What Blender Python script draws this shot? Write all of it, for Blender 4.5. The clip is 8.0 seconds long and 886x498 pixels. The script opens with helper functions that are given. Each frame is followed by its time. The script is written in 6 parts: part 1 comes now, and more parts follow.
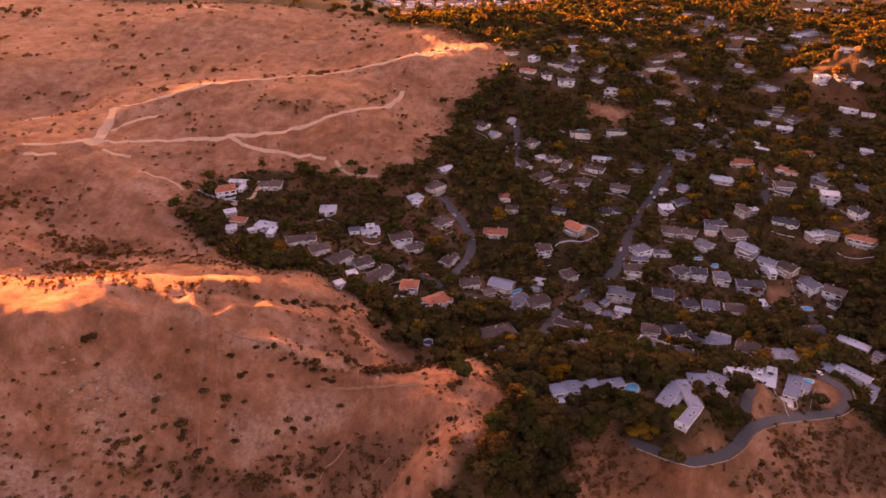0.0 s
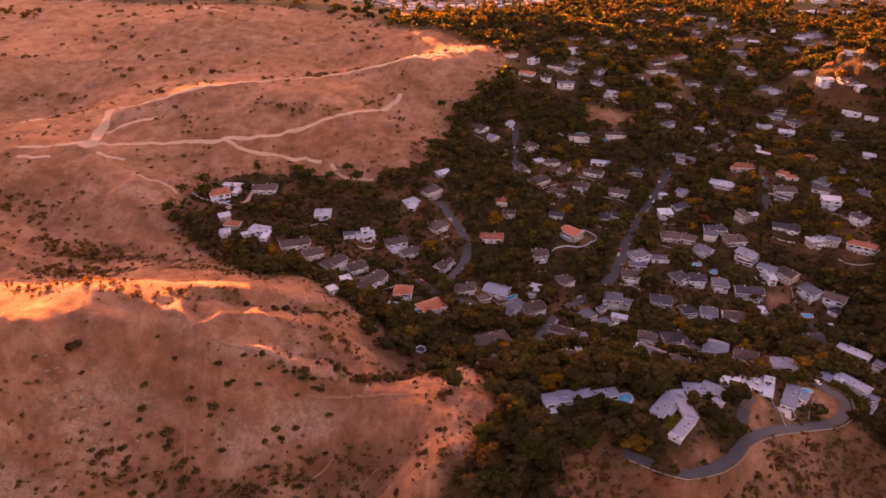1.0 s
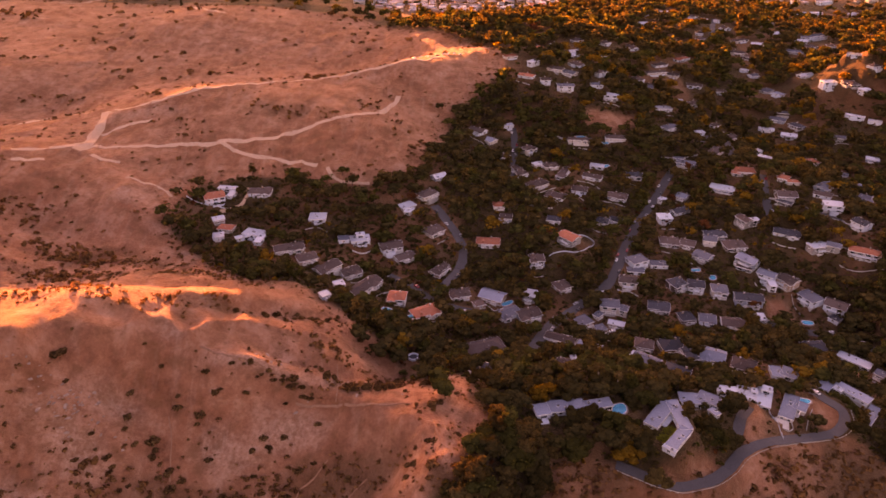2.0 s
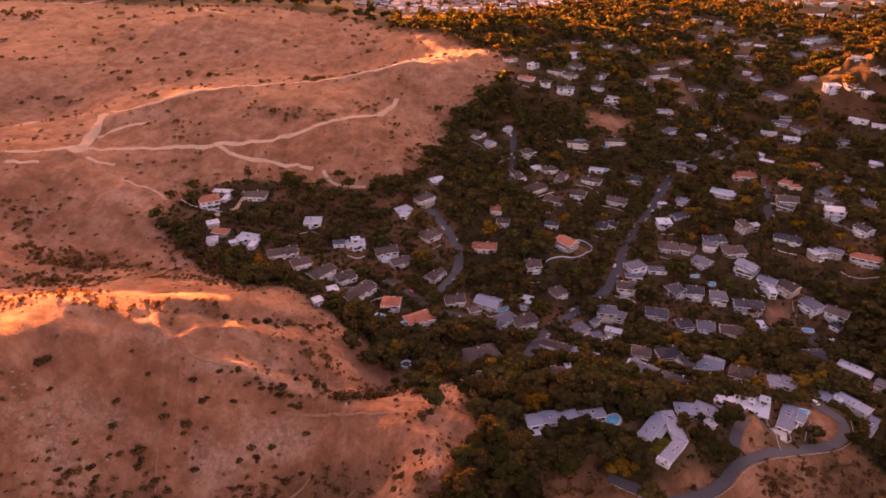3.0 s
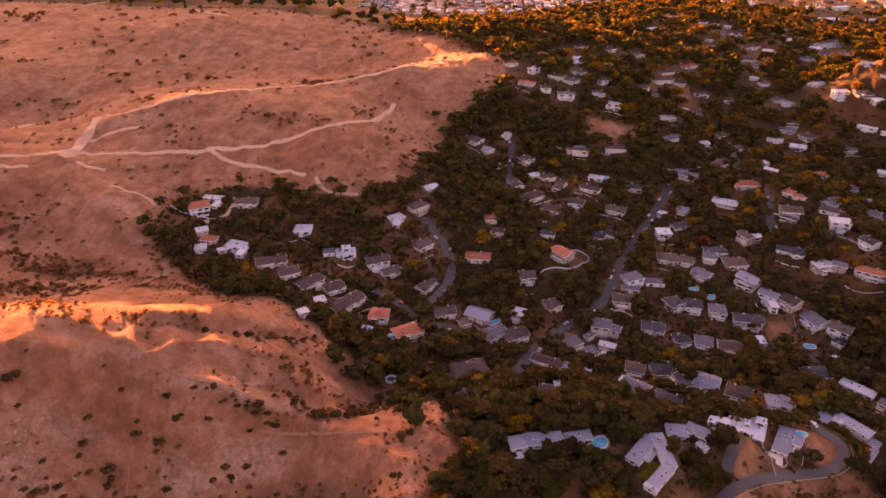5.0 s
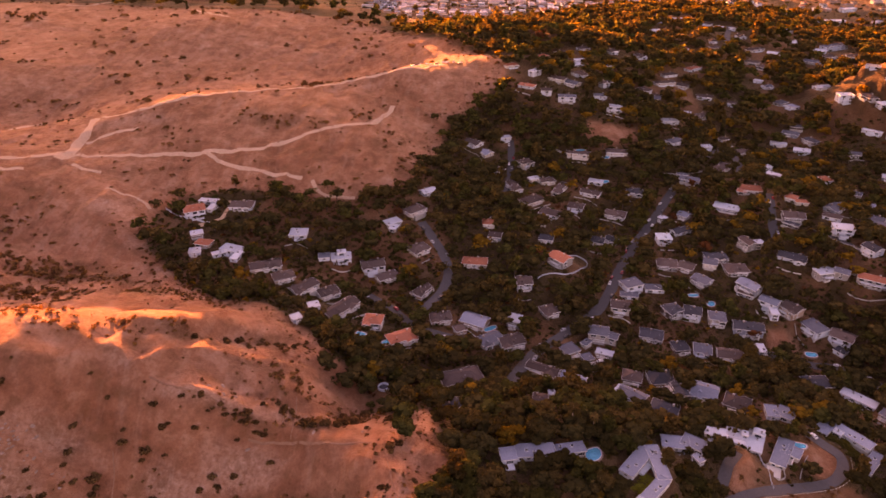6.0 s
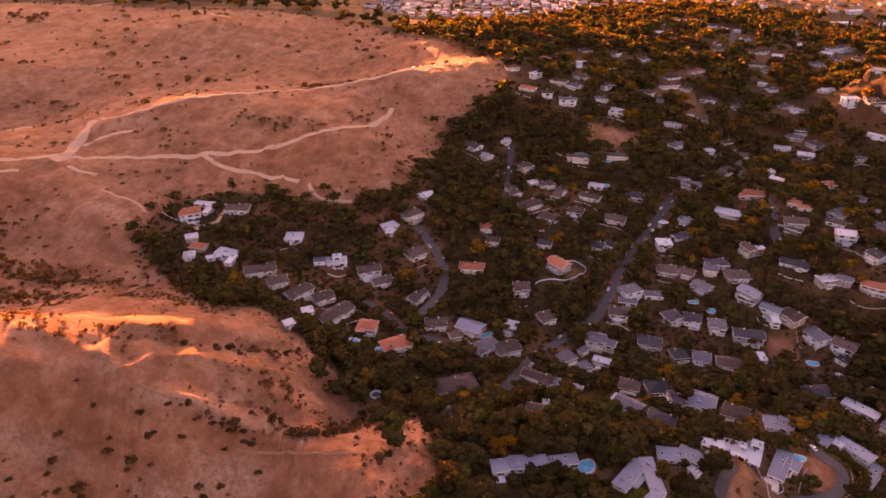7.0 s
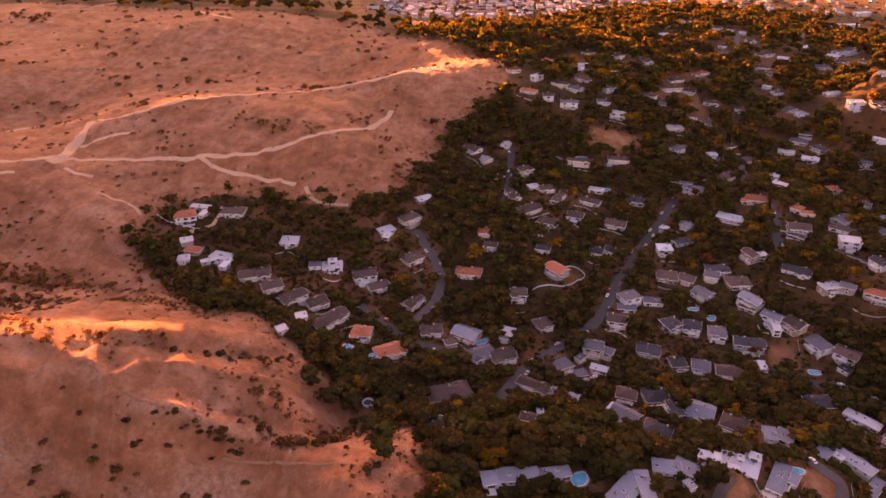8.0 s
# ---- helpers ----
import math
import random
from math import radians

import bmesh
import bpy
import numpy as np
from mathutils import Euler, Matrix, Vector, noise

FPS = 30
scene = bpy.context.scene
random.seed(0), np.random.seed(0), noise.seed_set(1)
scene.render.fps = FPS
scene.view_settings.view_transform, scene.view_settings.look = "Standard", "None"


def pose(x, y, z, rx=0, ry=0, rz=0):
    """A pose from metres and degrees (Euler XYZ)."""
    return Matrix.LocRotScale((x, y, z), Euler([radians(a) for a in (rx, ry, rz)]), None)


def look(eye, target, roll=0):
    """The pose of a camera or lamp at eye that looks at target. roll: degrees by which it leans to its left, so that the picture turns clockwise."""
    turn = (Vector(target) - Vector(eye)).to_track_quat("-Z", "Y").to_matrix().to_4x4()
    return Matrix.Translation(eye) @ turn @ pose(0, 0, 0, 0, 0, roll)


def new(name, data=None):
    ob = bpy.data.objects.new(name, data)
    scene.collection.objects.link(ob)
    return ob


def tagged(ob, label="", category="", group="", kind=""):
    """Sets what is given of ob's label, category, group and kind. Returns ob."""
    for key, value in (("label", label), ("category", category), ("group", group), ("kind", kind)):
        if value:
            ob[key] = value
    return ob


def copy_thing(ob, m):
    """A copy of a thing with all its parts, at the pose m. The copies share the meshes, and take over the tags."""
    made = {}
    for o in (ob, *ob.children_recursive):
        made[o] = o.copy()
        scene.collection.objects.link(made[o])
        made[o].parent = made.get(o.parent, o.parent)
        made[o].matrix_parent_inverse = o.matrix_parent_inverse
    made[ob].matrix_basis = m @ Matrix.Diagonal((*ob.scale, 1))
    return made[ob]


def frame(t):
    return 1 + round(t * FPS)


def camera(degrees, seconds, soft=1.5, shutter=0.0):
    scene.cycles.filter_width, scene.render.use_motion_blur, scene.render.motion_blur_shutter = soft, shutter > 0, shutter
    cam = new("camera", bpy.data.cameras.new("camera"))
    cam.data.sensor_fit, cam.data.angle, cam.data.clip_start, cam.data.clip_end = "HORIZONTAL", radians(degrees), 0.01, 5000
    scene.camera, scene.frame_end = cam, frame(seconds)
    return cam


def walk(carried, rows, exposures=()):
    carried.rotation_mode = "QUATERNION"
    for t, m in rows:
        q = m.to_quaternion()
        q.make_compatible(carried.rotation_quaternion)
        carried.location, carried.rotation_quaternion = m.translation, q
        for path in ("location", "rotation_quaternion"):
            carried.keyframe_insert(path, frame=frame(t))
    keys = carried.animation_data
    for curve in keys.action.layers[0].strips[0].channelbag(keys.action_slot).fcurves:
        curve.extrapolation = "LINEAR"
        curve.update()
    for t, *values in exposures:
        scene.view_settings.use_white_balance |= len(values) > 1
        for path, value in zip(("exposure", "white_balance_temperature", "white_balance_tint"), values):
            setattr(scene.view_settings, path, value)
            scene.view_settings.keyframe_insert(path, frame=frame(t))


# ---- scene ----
cam = camera(63.99, 8.0, 1.6)
ROWS = [
    (0.0, 0.0, 0.0, 290.00, 60.0, -0.0, 0.0),
    (0.5, 3.37, 3.27, 290.08, 60.015, 0.006, 0.197),
    (1.0, 6.73, 6.56, 290.15, 60.03, 0.011, 0.399),
    (1.5, 10.07, 9.86, 290.22, 60.045, 0.015, 0.608),
    (2.0, 13.39, 13.18, 290.27, 60.059, 0.019, 0.823),
    (2.5, 16.7, 16.51, 290.33, 60.074, 0.022, 1.044),
    (3.0, 19.98, 19.86, 290.37, 60.088, 0.024, 1.271),
    (3.5, 23.25, 23.22, 290.41, 60.102, 0.026, 1.505),
    (4.0, 26.5, 26.6, 290.44, 60.116, 0.027, 1.744),
    (4.5, 29.74, 29.99, 290.46, 60.13, 0.027, 1.99),
    (5.0, 32.95, 33.4, 290.48, 60.143, 0.026, 2.242),
    (5.5, 36.15, 36.82, 290.49, 60.156, 0.025, 2.5),
    (6.0, 39.33, 40.26, 290.49, 60.169, 0.023, 2.764),
    (6.5, 42.49, 43.71, 290.49, 60.182, 0.02, 3.034),
    (7.0, 45.64, 47.18, 290.48, 60.194, 0.017, 3.311),
    (7.5, 48.77, 50.67, 290.46, 60.207, 0.013, 3.593),
    (8.0, 51.88, 54.16, 290.44, 60.219, 0.008, 3.882),
]
walk(cam, [(t, pose(x, y, z, rx, ry, rz)) for t, x, y, z, rx, ry, rz in ROWS], [(0.0, 3.66, 9500, 88), (8.0, 3.66, 9500, 88)])

# ---- light: a low warm sun ahead and to the left, clear evening sky ----
SUN_UP, SUN_AZ = 3.1, -22.0
world = bpy.data.worlds.new("evening_sky")
scene.world = world
world.use_nodes = True
wn = world.node_tree.nodes
sky = wn.new("ShaderNodeTexSky")
sky.sky_type, sky.sun_disc = "NISHITA", False
sky.sun_elevation, sky.sun_rotation = radians(SUN_UP), radians(SUN_AZ)
sky.altitude, sky.dust_density = 250, 3.5
wn["Background"].inputs["Strength"].default_value = 0.1
world.node_tree.links.new(sky.outputs[0], wn["Background"].inputs["Color"])
sun = new("sun", bpy.data.lights.new("sun", "SUN"))
sun.data.energy, sun.data.angle, sun.data.color = 2.9, radians(0.5), (1.0, 0.48, 0.15)
sun.matrix_basis = look((0, 0, 0), (-math.sin(radians(SUN_AZ)) * math.cos(radians(SUN_UP)), -math.cos(radians(SUN_AZ)) * math.cos(radians(SUN_UP)), -math.sin(radians(SUN_UP))))


# ---- materials ----
def shader(name, rough=0.8, metal=0.0):
    m = bpy.data.materials.new(name)
    m.use_nodes = True
    b = m.node_tree.nodes["Principled BSDF"]
    b.inputs["Roughness"].default_value, b.inputs["Metallic"].default_value = rough, metal
    return m, m.node_tree.nodes, m.node_tree.links, b


def noise_node(n, l, scale, detail=5.0, rough=0.6, where=None):
    t = n.new("ShaderNodeTexNoise")
    t.inputs["Scale"].default_value, t.inputs["Detail"].default_value, t.inputs["Roughness"].default_value = scale, detail, rough
    if where is None:
        where = n.new("ShaderNodeNewGeometry").outputs["Position"]
    l.new(where, t.inputs["Vector"])
    return t.outputs["Fac"]


def ramp(n, l, fac, stops):
    r = n.new("ShaderNodeValToRGB")
    while len(r.color_ramp.elements) < len(stops):
        r.color_ramp.elements.new(0.5)
    for e, (p, c) in zip(r.color_ramp.elements, stops):
        e.position, e.color = p, (*c, 1)
    l.new(fac, r.inputs["Fac"])
    return r.outputs["Color"]


def mix(n, l, fac, a, b, kind="MIX"):
    m = n.new("ShaderNodeMix")
    m.data_type, m.blend_type = "RGBA", kind
    for socket, v in ((m.inputs["Factor"], fac), (m.inputs["A"], a), (m.inputs["B"], b)):
        if isinstance(v, (int, float)):
            socket.default_value = v
        elif isinstance(v, tuple):
            socket.default_value = (*v, 1)
        else:
            l.new(v, socket)
    return m.outputs["Result"]


def bump(n, l, b, height, strength, distance):
    u = n.new("ShaderNodeBump")
    u.inputs["Strength"].default_value, u.inputs["Distance"].default_value = strength, distance
    l.new(height, u.inputs["Height"])
    l.new(u.outputs["Normal"], b.inputs["Normal"])


def surface(name, lo, hi, rough=0.85, grain=1.2, blotch=0.12, relief=0.05, spread=0.25, metal=0.0):
    """Two scales of variation between lo and hi, and a change of value from object to object."""
    m, n, l, b = shader(name, rough, metal)
    fine, wide = noise_node(n, l, grain, 6), noise_node(n, l, blotch, 4)
    c = ramp(n, l, fine, [(0.3, lo), (0.72, hi)])
    c = mix(n, l, mix(n, l, 1.0, wide, (0.55, 0.55, 0.55), "MULTIPLY"), c, tuple(v * 0.62 for v in lo))
    b.inputs["Specular IOR Level"].default_value = 0.5 if rough < 0.6 else 0.2
    rnd = n.new("ShaderNodeObjectInfo").outputs["Random"]
    v = n.new("ShaderNodeMapRange")
    v.inputs["To Min"].default_value, v.inputs["To Max"].default_value = 1 - spread, 1 + spread
    l.new(rnd, v.inputs["Value"])
    h = n.new("ShaderNodeHueSaturation")
    l.new(v.outputs["Result"], h.inputs["Value"])
    l.new(c, h.inputs["Color"])
    l.new(h.outputs["Color"], b.inputs["Base Color"])
    if relief:
        bump(n, l, b, fine, 0.6, relief)
    return m


def tiles(name, lo, hi, course=2.6):
    """Roof covering with courses across the slope."""
    m = surface(name, lo, hi, 0.95, 2.5, 0.2, 0.0)
    n, l, b = m.node_tree.nodes, m.node_tree.links, m.node_tree.nodes["Principled BSDF"]
    w = n.new("ShaderNodeTexWave")
    w.bands_direction = "Z"
    w.inputs["Scale"].default_value, w.inputs["Distortion"].default_value = course, 1.5
    l.new(n.new("ShaderNodeTexCoord").outputs["Object"], w.inputs["Vector"])
    bump(n, l, b, w.outputs["Fac"], 0.5, 0.08)
    b.inputs["Specular IOR Level"].default_value = 0.12
    return m


def foliage(name, lo, hi, through_light=0.32):
    m = bpy.data.materials.new(name)
    m.use_nodes = True
    n, l = m.node_tree.nodes, m.node_tree.links
    n.remove(n["Principled BSDF"])
    island = n.new("ShaderNodeNewGeometry").outputs["Random Per Island"]
    rnd = n.new("ShaderNodeObjectInfo").outputs["Random"]
    wide = noise_node(n, l, 0.06, 3)
    c = ramp(n, l, island, [(0.0, lo), (0.9, tuple(0.75 * v + 0.25 * w for v, w in zip(hi, lo))), (1.0, tuple(v * 1.15 for v in hi))])
    c = mix(n, l, wide, c, mix(n, l, 1.0, c, (1.12, 0.92, 0.68), "MULTIPLY"))
    v = n.new("ShaderNodeMapRange")
    v.inputs["To Min"].default_value, v.inputs["To Max"].default_value = 0.7, 1.35
    l.new(rnd, v.inputs["Value"])
    h = n.new("ShaderNodeHueSaturation")
    l.new(v.outputs["Result"], h.inputs["Value"])
    l.new(c, h.inputs["Color"])
    d, t, x = n.new("ShaderNodeBsdfDiffuse"), n.new("ShaderNodeBsdfTranslucent"), n.new("ShaderNodeMixShader")
    l.new(h.outputs["Color"], d.inputs["Color"])
    l.new(mix(n, l, 1.0, h.outputs["Color"], (1.55, 1.4, 0.75), "MULTIPLY"), t.inputs["Color"])
    x.inputs["Fac"].default_value = through_light
    l.new(d.outputs[0], x.inputs[1])
    l.new(t.outputs[0], x.inputs[2])
    l.new(x.outputs[0], n["Material Output"].inputs["Surface"])
    return m


def earth():
    """Dry grass and bare reddish soil on the open slopes, leaf litter under the trees."""
    m, n, l, b = shader("hill_earth", 0.95)
    p = n.new("ShaderNodeNewGeometry").outputs["Position"]
    fine, mid, wide = noise_node(n, l, 0.7, 9, 0.72), noise_node(n, l, 0.06, 9, 0.72), noise_node(n, l, 0.014, 5)
    stretch = n.new("ShaderNodeMapping")
    stretch.inputs["Scale"].default_value = (0.16, 0.035, 0.05)
    l.new(p, stretch.inputs["Vector"])
    streak = noise_node(n, l, 1.0, 6, 0.6, stretch.outputs["Vector"])
    grass = ramp(n, l, mid, [(0.32, (0.2, 0.08, 0.046)), (0.45, (0.32, 0.135, 0.078)), (0.55, (0.4, 0.18, 0.108)), (0.68, (0.5, 0.27, 0.185))])
    grass = mix(n, l, ramp(n, l, wide, [(0.4, (0, 0, 0)), (0.62, (0.75, 0.75, 0.75))]), grass, mix(n, l, 1.0, grass, (0.68, 0.56, 0.48), "MULTIPLY"))
    grass = mix(n, l, ramp(n, l, streak, [(0.52, (0, 0, 0)), (0.68, (0.3, 0.3, 0.3))]), grass, (0.48, 0.28, 0.2))
    stony = n.new("ShaderNodeAttribute")
    stony.attribute_name = "pale_soil"
    chips = ramp(n, l, noise_node(n, l, 0.35, 8, 0.75), [(0.36, (0.34, 0.18, 0.125)), (0.5, (0.48, 0.29, 0.21)), (0.66, (0.66, 0.47, 0.38))])
    grass = mix(n, l, mix(n, l, 1.0, stony.outputs["Fac"], (0.45, 0.45, 0.45), "MULTIPLY"), grass, chips)
    tuft = noise_node(n, l, 0.28, 6, 0.7)
    grass = mix(n, l, ramp(n, l, tuft, [(0.52, (0, 0, 0)), (0.66, (0.42, 0.42, 0.42))]), grass, (0.17, 0.072, 0.038))
    brush = noise_node(n, l, 0.1, 5, 0.6)
    grass = mix(n, l, ramp(n, l, brush, [(0.5, (0, 0, 0)), (0.64, (0.5, 0.5, 0.5))]), grass, (0.18, 0.08, 0.038))
    grass = mix(n, l, 0.5, grass, ramp(n, l, fine, [(0.3, (0.55, 0.51, 0.49)), (0.7, (1, 1, 1))]), "MULTIPLY")
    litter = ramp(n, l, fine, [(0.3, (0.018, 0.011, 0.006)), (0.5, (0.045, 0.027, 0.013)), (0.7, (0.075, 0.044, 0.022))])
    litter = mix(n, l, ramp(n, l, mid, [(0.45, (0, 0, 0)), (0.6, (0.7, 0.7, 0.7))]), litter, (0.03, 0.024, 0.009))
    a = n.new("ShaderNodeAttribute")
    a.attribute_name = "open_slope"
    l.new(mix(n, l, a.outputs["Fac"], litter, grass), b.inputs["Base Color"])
    b.inputs["Specular IOR Level"].default_value = 0.05
    b.inputs["Sheen Weight"].default_value = 0.15
    b.inputs["Sheen Tint"].default_value = (1.0, 0.7, 0.4, 1)
    bump(n, l, b, mix(n, l, 0.5, fine, mid), 1.0, 2.0)
    return m


def glass(name, colour, rough=0.06):
    m, n, l, b = shader(name, rough)
    b.inputs["Base Color"].default_value = (*colour, 1)
    b.inputs["Specular IOR Level"].default_value = 0.9
    return m


def pool_water():
    m, n, l, b = shader("pool_water", 0.15)
    l.new(ramp(n, l, noise_node(n, l, 0.5, 3), [(0.3, (0.0, 0.26, 0.42)), (0.7, (0.0, 0.42, 0.6))]), b.inputs["Base Color"])
    b.inputs["Specular IOR Level"].default_value = 0.1
    bump(n, l, b, noise_node(n, l, 1.5, 3), 0.2, 0.05)
    return m


EARTH = earth()
TRAIL = surface("pale_trail_dust", (0.44, 0.26, 0.165), (0.64, 0.43, 0.31), 0.95, 0.8, 0.06, 0.1, 0.05)
FAINT = surface("faint_path_dust", (0.25, 0.12, 0.072), (0.36, 0.19, 0.122), 0.95, 0.8, 0.06, 0.1, 0.05)
ASPHALT = surface("worn_asphalt", (0.06, 0.058, 0.062), (0.11, 0.105, 0.11), 0.85, 1.5, 0.08, 0.02, 0.15)
CONCRETE = surface("pale_concrete", (0.4, 0.38, 0.36), (0.58, 0.55, 0.52), 0.85, 1.5, 0.15, 0.02)
ROCK = surface("pale_rock", (0.26, 0.16, 0.12), (0.44, 0.31, 0.25), 0.9, 1.0, 0.2, 0.2)
WALLS = {
    "w": surface("white_stucco", (0.48, 0.54, 0.61), (0.64, 0.71, 0.79), 0.8, 2.0, 0.25, 0.01, 0.1),
    "c": surface("cream_stucco", (0.44, 0.38, 0.32), (0.6, 0.53, 0.45), 0.85, 2.0, 0.25, 0.01, 0.15),
    "t": surface("tan_stucco", (0.3, 0.2, 0.15), (0.42, 0.3, 0.22), 0.85, 2.0, 0.25, 0.01, 0.2),
    "p": surface("pink_stucco", (0.45, 0.25, 0.2), (0.58, 0.36, 0.3), 0.85, 2.0, 0.25, 0.01, 0.15),
    "s": surface("slate_blue_boards", (0.2, 0.235, 0.29), (0.31, 0.35, 0.41), 0.8, 2.0, 0.25, 0.01, 0.2),
    "g": surface("warm_grey_stucco", (0.27, 0.25, 0.24), (0.4, 0.37, 0.35), 0.85, 2.0, 0.25, 0.01, 0.2),
    "d": surface("dark_timber_cladding", (0.07, 0.05, 0.045), (0.14, 0.1, 0.085), 0.8, 2.0, 0.25, 0.02, 0.3),
}
ROOFS = {
    "L": surface("grey_gravel_roof", (0.16, 0.19, 0.255), (0.26, 0.295, 0.375), 0.9, 1.6, 0.14, 0.03, 0.22),
    "W": surface("white_roof_membrane", (0.4, 0.45, 0.53), (0.56, 0.61, 0.69), 0.7, 1.6, 0.14, 0.01, 0.12),
    "G": tiles("mid_grey_shingles", (0.085, 0.09, 0.115), (0.16, 0.167, 0.2)),
    "D": tiles("dark_shingles", (0.04, 0.041, 0.052), (0.085, 0.086, 0.102)),
    "T": tiles("brown_shingles", (0.07, 0.05, 0.047), (0.14, 0.1, 0.092)),
    "R": tiles("terracotta_tiles", (0.32, 0.1, 0.06), (0.5, 0.19, 0.12)),
    "B": tiles("pale_blue_roof", (0.4, 0.48, 0.56), (0.56, 0.63, 0.7)),
}
WALL_WORDS = {"w": "white stucco", "c": "cream stucco", "t": "tan stucco", "p": "pink stucco", "s": "slate blue board", "g": "warm grey stucco", "d": "dark timber"}
ROOF_WORDS = {"L": "pale grey", "W": "white", "G": "grey shingle", "D": "dark shingle", "T": "brown shingle", "R": "terracotta tile", "B": "pale blue"}
FRAME = surface("white_window_frame", (0.7, 0.7, 0.7), (0.8, 0.8, 0.8), 0.5, 3, 0.3, 0, 0.05)
PANE = glass("window_glass", (0.02, 0.025, 0.03))
DOOR = surface("brown_door", (0.1, 0.06, 0.04), (0.2, 0.12, 0.08), 0.6, 3, 0.5, 0.0)
METAL = surface("galvanised_metal", (0.4, 0.4, 0.42), (0.55, 0.55, 0.57), 0.45, 3, 0.5, 0.0, 0.2, 0.6)
WATER = pool_water()
BARK = surface("brown_bark", (0.06, 0.04, 0.03), (0.15, 0.1, 0.07), 0.9, 3, 0.5, 0.05)
PALE_BARK = surface("pale_palm_bark", (0.25, 0.2, 0.15), (0.4, 0.32, 0.25), 0.9, 3, 0.5, 0.05)
LEAF_OAK = foliage("dark_oak_leaves", (0.023, 0.022, 0.011), (0.07, 0.06, 0.026), 0.4)
LEAF_OLIVE = foliage("olive_leaves", (0.036, 0.03, 0.014), (0.11, 0.083, 0.035), 0.5)
LEAF_GREEN = foliage("green_leaves", (0.026, 0.029, 0.011), (0.08, 0.082, 0.028), 0.48)
LEAF_LAWN = foliage("lawn_grass", (0.1, 0.11, 0.016), (0.2, 0.22, 0.04))
LEAF_GOLD = foliage("golden_leaves", (0.09, 0.058, 0.012), (0.24, 0.15, 0.024), 0.55)
LEAF_RUST = foliage("rust_red_leaves", (0.06, 0.026, 0.014), (0.13, 0.05, 0.022))
LEAF_SCRUB = foliage("dry_scrub_leaves", (0.075, 0.042, 0.022), (0.19, 0.105, 0.052), 0.3)
LEAF_CHAPARRAL = foliage("chaparral_leaves", (0.054, 0.034, 0.018), (0.15, 0.09, 0.042), 0.25)
TYRE = surface("black_rubber", (0.015, 0.015, 0.015), (0.03, 0.03, 0.03), 0.8, 5, 1, 0)
PAINTS = [surface(w + "_car_paint", tuple(v * 0.9 for v in c), c, 0.25, 2, 0.5, 0, 0.05) for w, c in (("white", (0.8, 0.8, 0.8)), ("silver", (0.45, 0.46, 0.48)), ("black", (0.03, 0.03, 0.035)), ("red", (0.35, 0.03, 0.03)))]
PAINT_WORDS = ["white", "silver", "black", "dark red"]


# ---- small helpers for meshes ----
def mesh(name, verts, faces, mats, index=None):
    me = bpy.data.meshes.new(name)
    me.from_pydata([tuple(v) for v in verts], [], faces)
    for m in mats if isinstance(mats, (list, tuple)) else [mats]:
        me.materials.append(m)
    if index is not None:
        me.polygons.foreach_set("material_index", index)
    me.update()
    return me


def child(name, me, parent, m=None, label=""):
    ob = new(name, me)
    ob.parent = parent
    if m is not None:
        ob.matrix_basis = m
    return tagged(ob, label)


def empty(name, m):
    ob = new(name)
    ob.matrix_basis = m
    ob.empty_display_size = 1.0
    return ob


class Shape:
    """Gathers bevelled boxes, prisms and tubes into one mesh."""

    def __init__(self):
        self.v, self.f, self.m = [], [], []

    def add(self, verts, faces, slot=0):
        k = len(self.v)
        self.v += [tuple(p) for p in verts]
        self.f += [tuple(i + k for i in f) for f in faces]
        self.m += [slot] * len(faces)
        return self

    def box(self, x0, y0, z0, x1, y1, z1, slot=0, cut=0.0):
        """A box whose upper edges are cut back by cut."""
        c = cut
        v = [(x0, y0, z0), (x1, y0, z0), (x1, y1, z0), (x0, y1, z0), (x0, y0, z1 - c), (x1, y0, z1 - c), (x1, y1, z1 - c), (x0, y1, z1 - c)]
        f = [(3, 2, 1, 0), (0, 1, 5, 4), (1, 2, 6, 5), (2, 3, 7, 6), (3, 0, 4, 7)]
        if c:
            v += [(x0 + c, y0 + c, z1), (x1 - c, y0 + c, z1), (x1 - c, y1 - c, z1), (x0 + c, y1 - c, z1)]
            f += [(4, 5, 9, 8), (5, 6, 10, 9), (6, 7, 11, 10), (7, 4, 8, 11), (8, 9, 10, 11)]
        else:
            f.append((4, 5, 6, 7))
        return self.add(v, f, slot)

    def tube(self, points, radii, sides=6, slot=0):
        v, f = [], []
        for (x, y, z), r in zip(points, radii):
            for k in range(sides):
                a = 2 * math.pi * k / sides
                v.append((x + r * math.cos(a), y + r * math.sin(a), z))
        for i in range(len(points) - 1):
            for k in range(sides):
                j = (k + 1) % sides
                f.append((i * sides + k, i * sides + j, (i + 1) * sides + j, (i + 1) * sides + k))
        f.append(tuple(range((len(points) - 1) * sides, len(points) * sides)))
        return self.add(v, f, slot)

    def mesh(self, name, mats):
        return mesh(name, self.v, self.f, mats, self.m)


# ---- landforms: each hill or hollow is x, y, reach, height ----
HILLS, PLOTS, ROADS, TRAILS = [], [], [], []


def hill(x, y, reach, height):
    HILLS.append((x, y, reach, height))


def plot(x, y, turn, length, width, storeys, roof, roof_kind, wall_kind, wings=()):
    PLOTS.append((roof_kind, wall_kind, [(x, y, turn, length, width, storeys, roof, roof_kind), *wings]))


def road(name, width, points):
    ROADS.append((name, width, points))


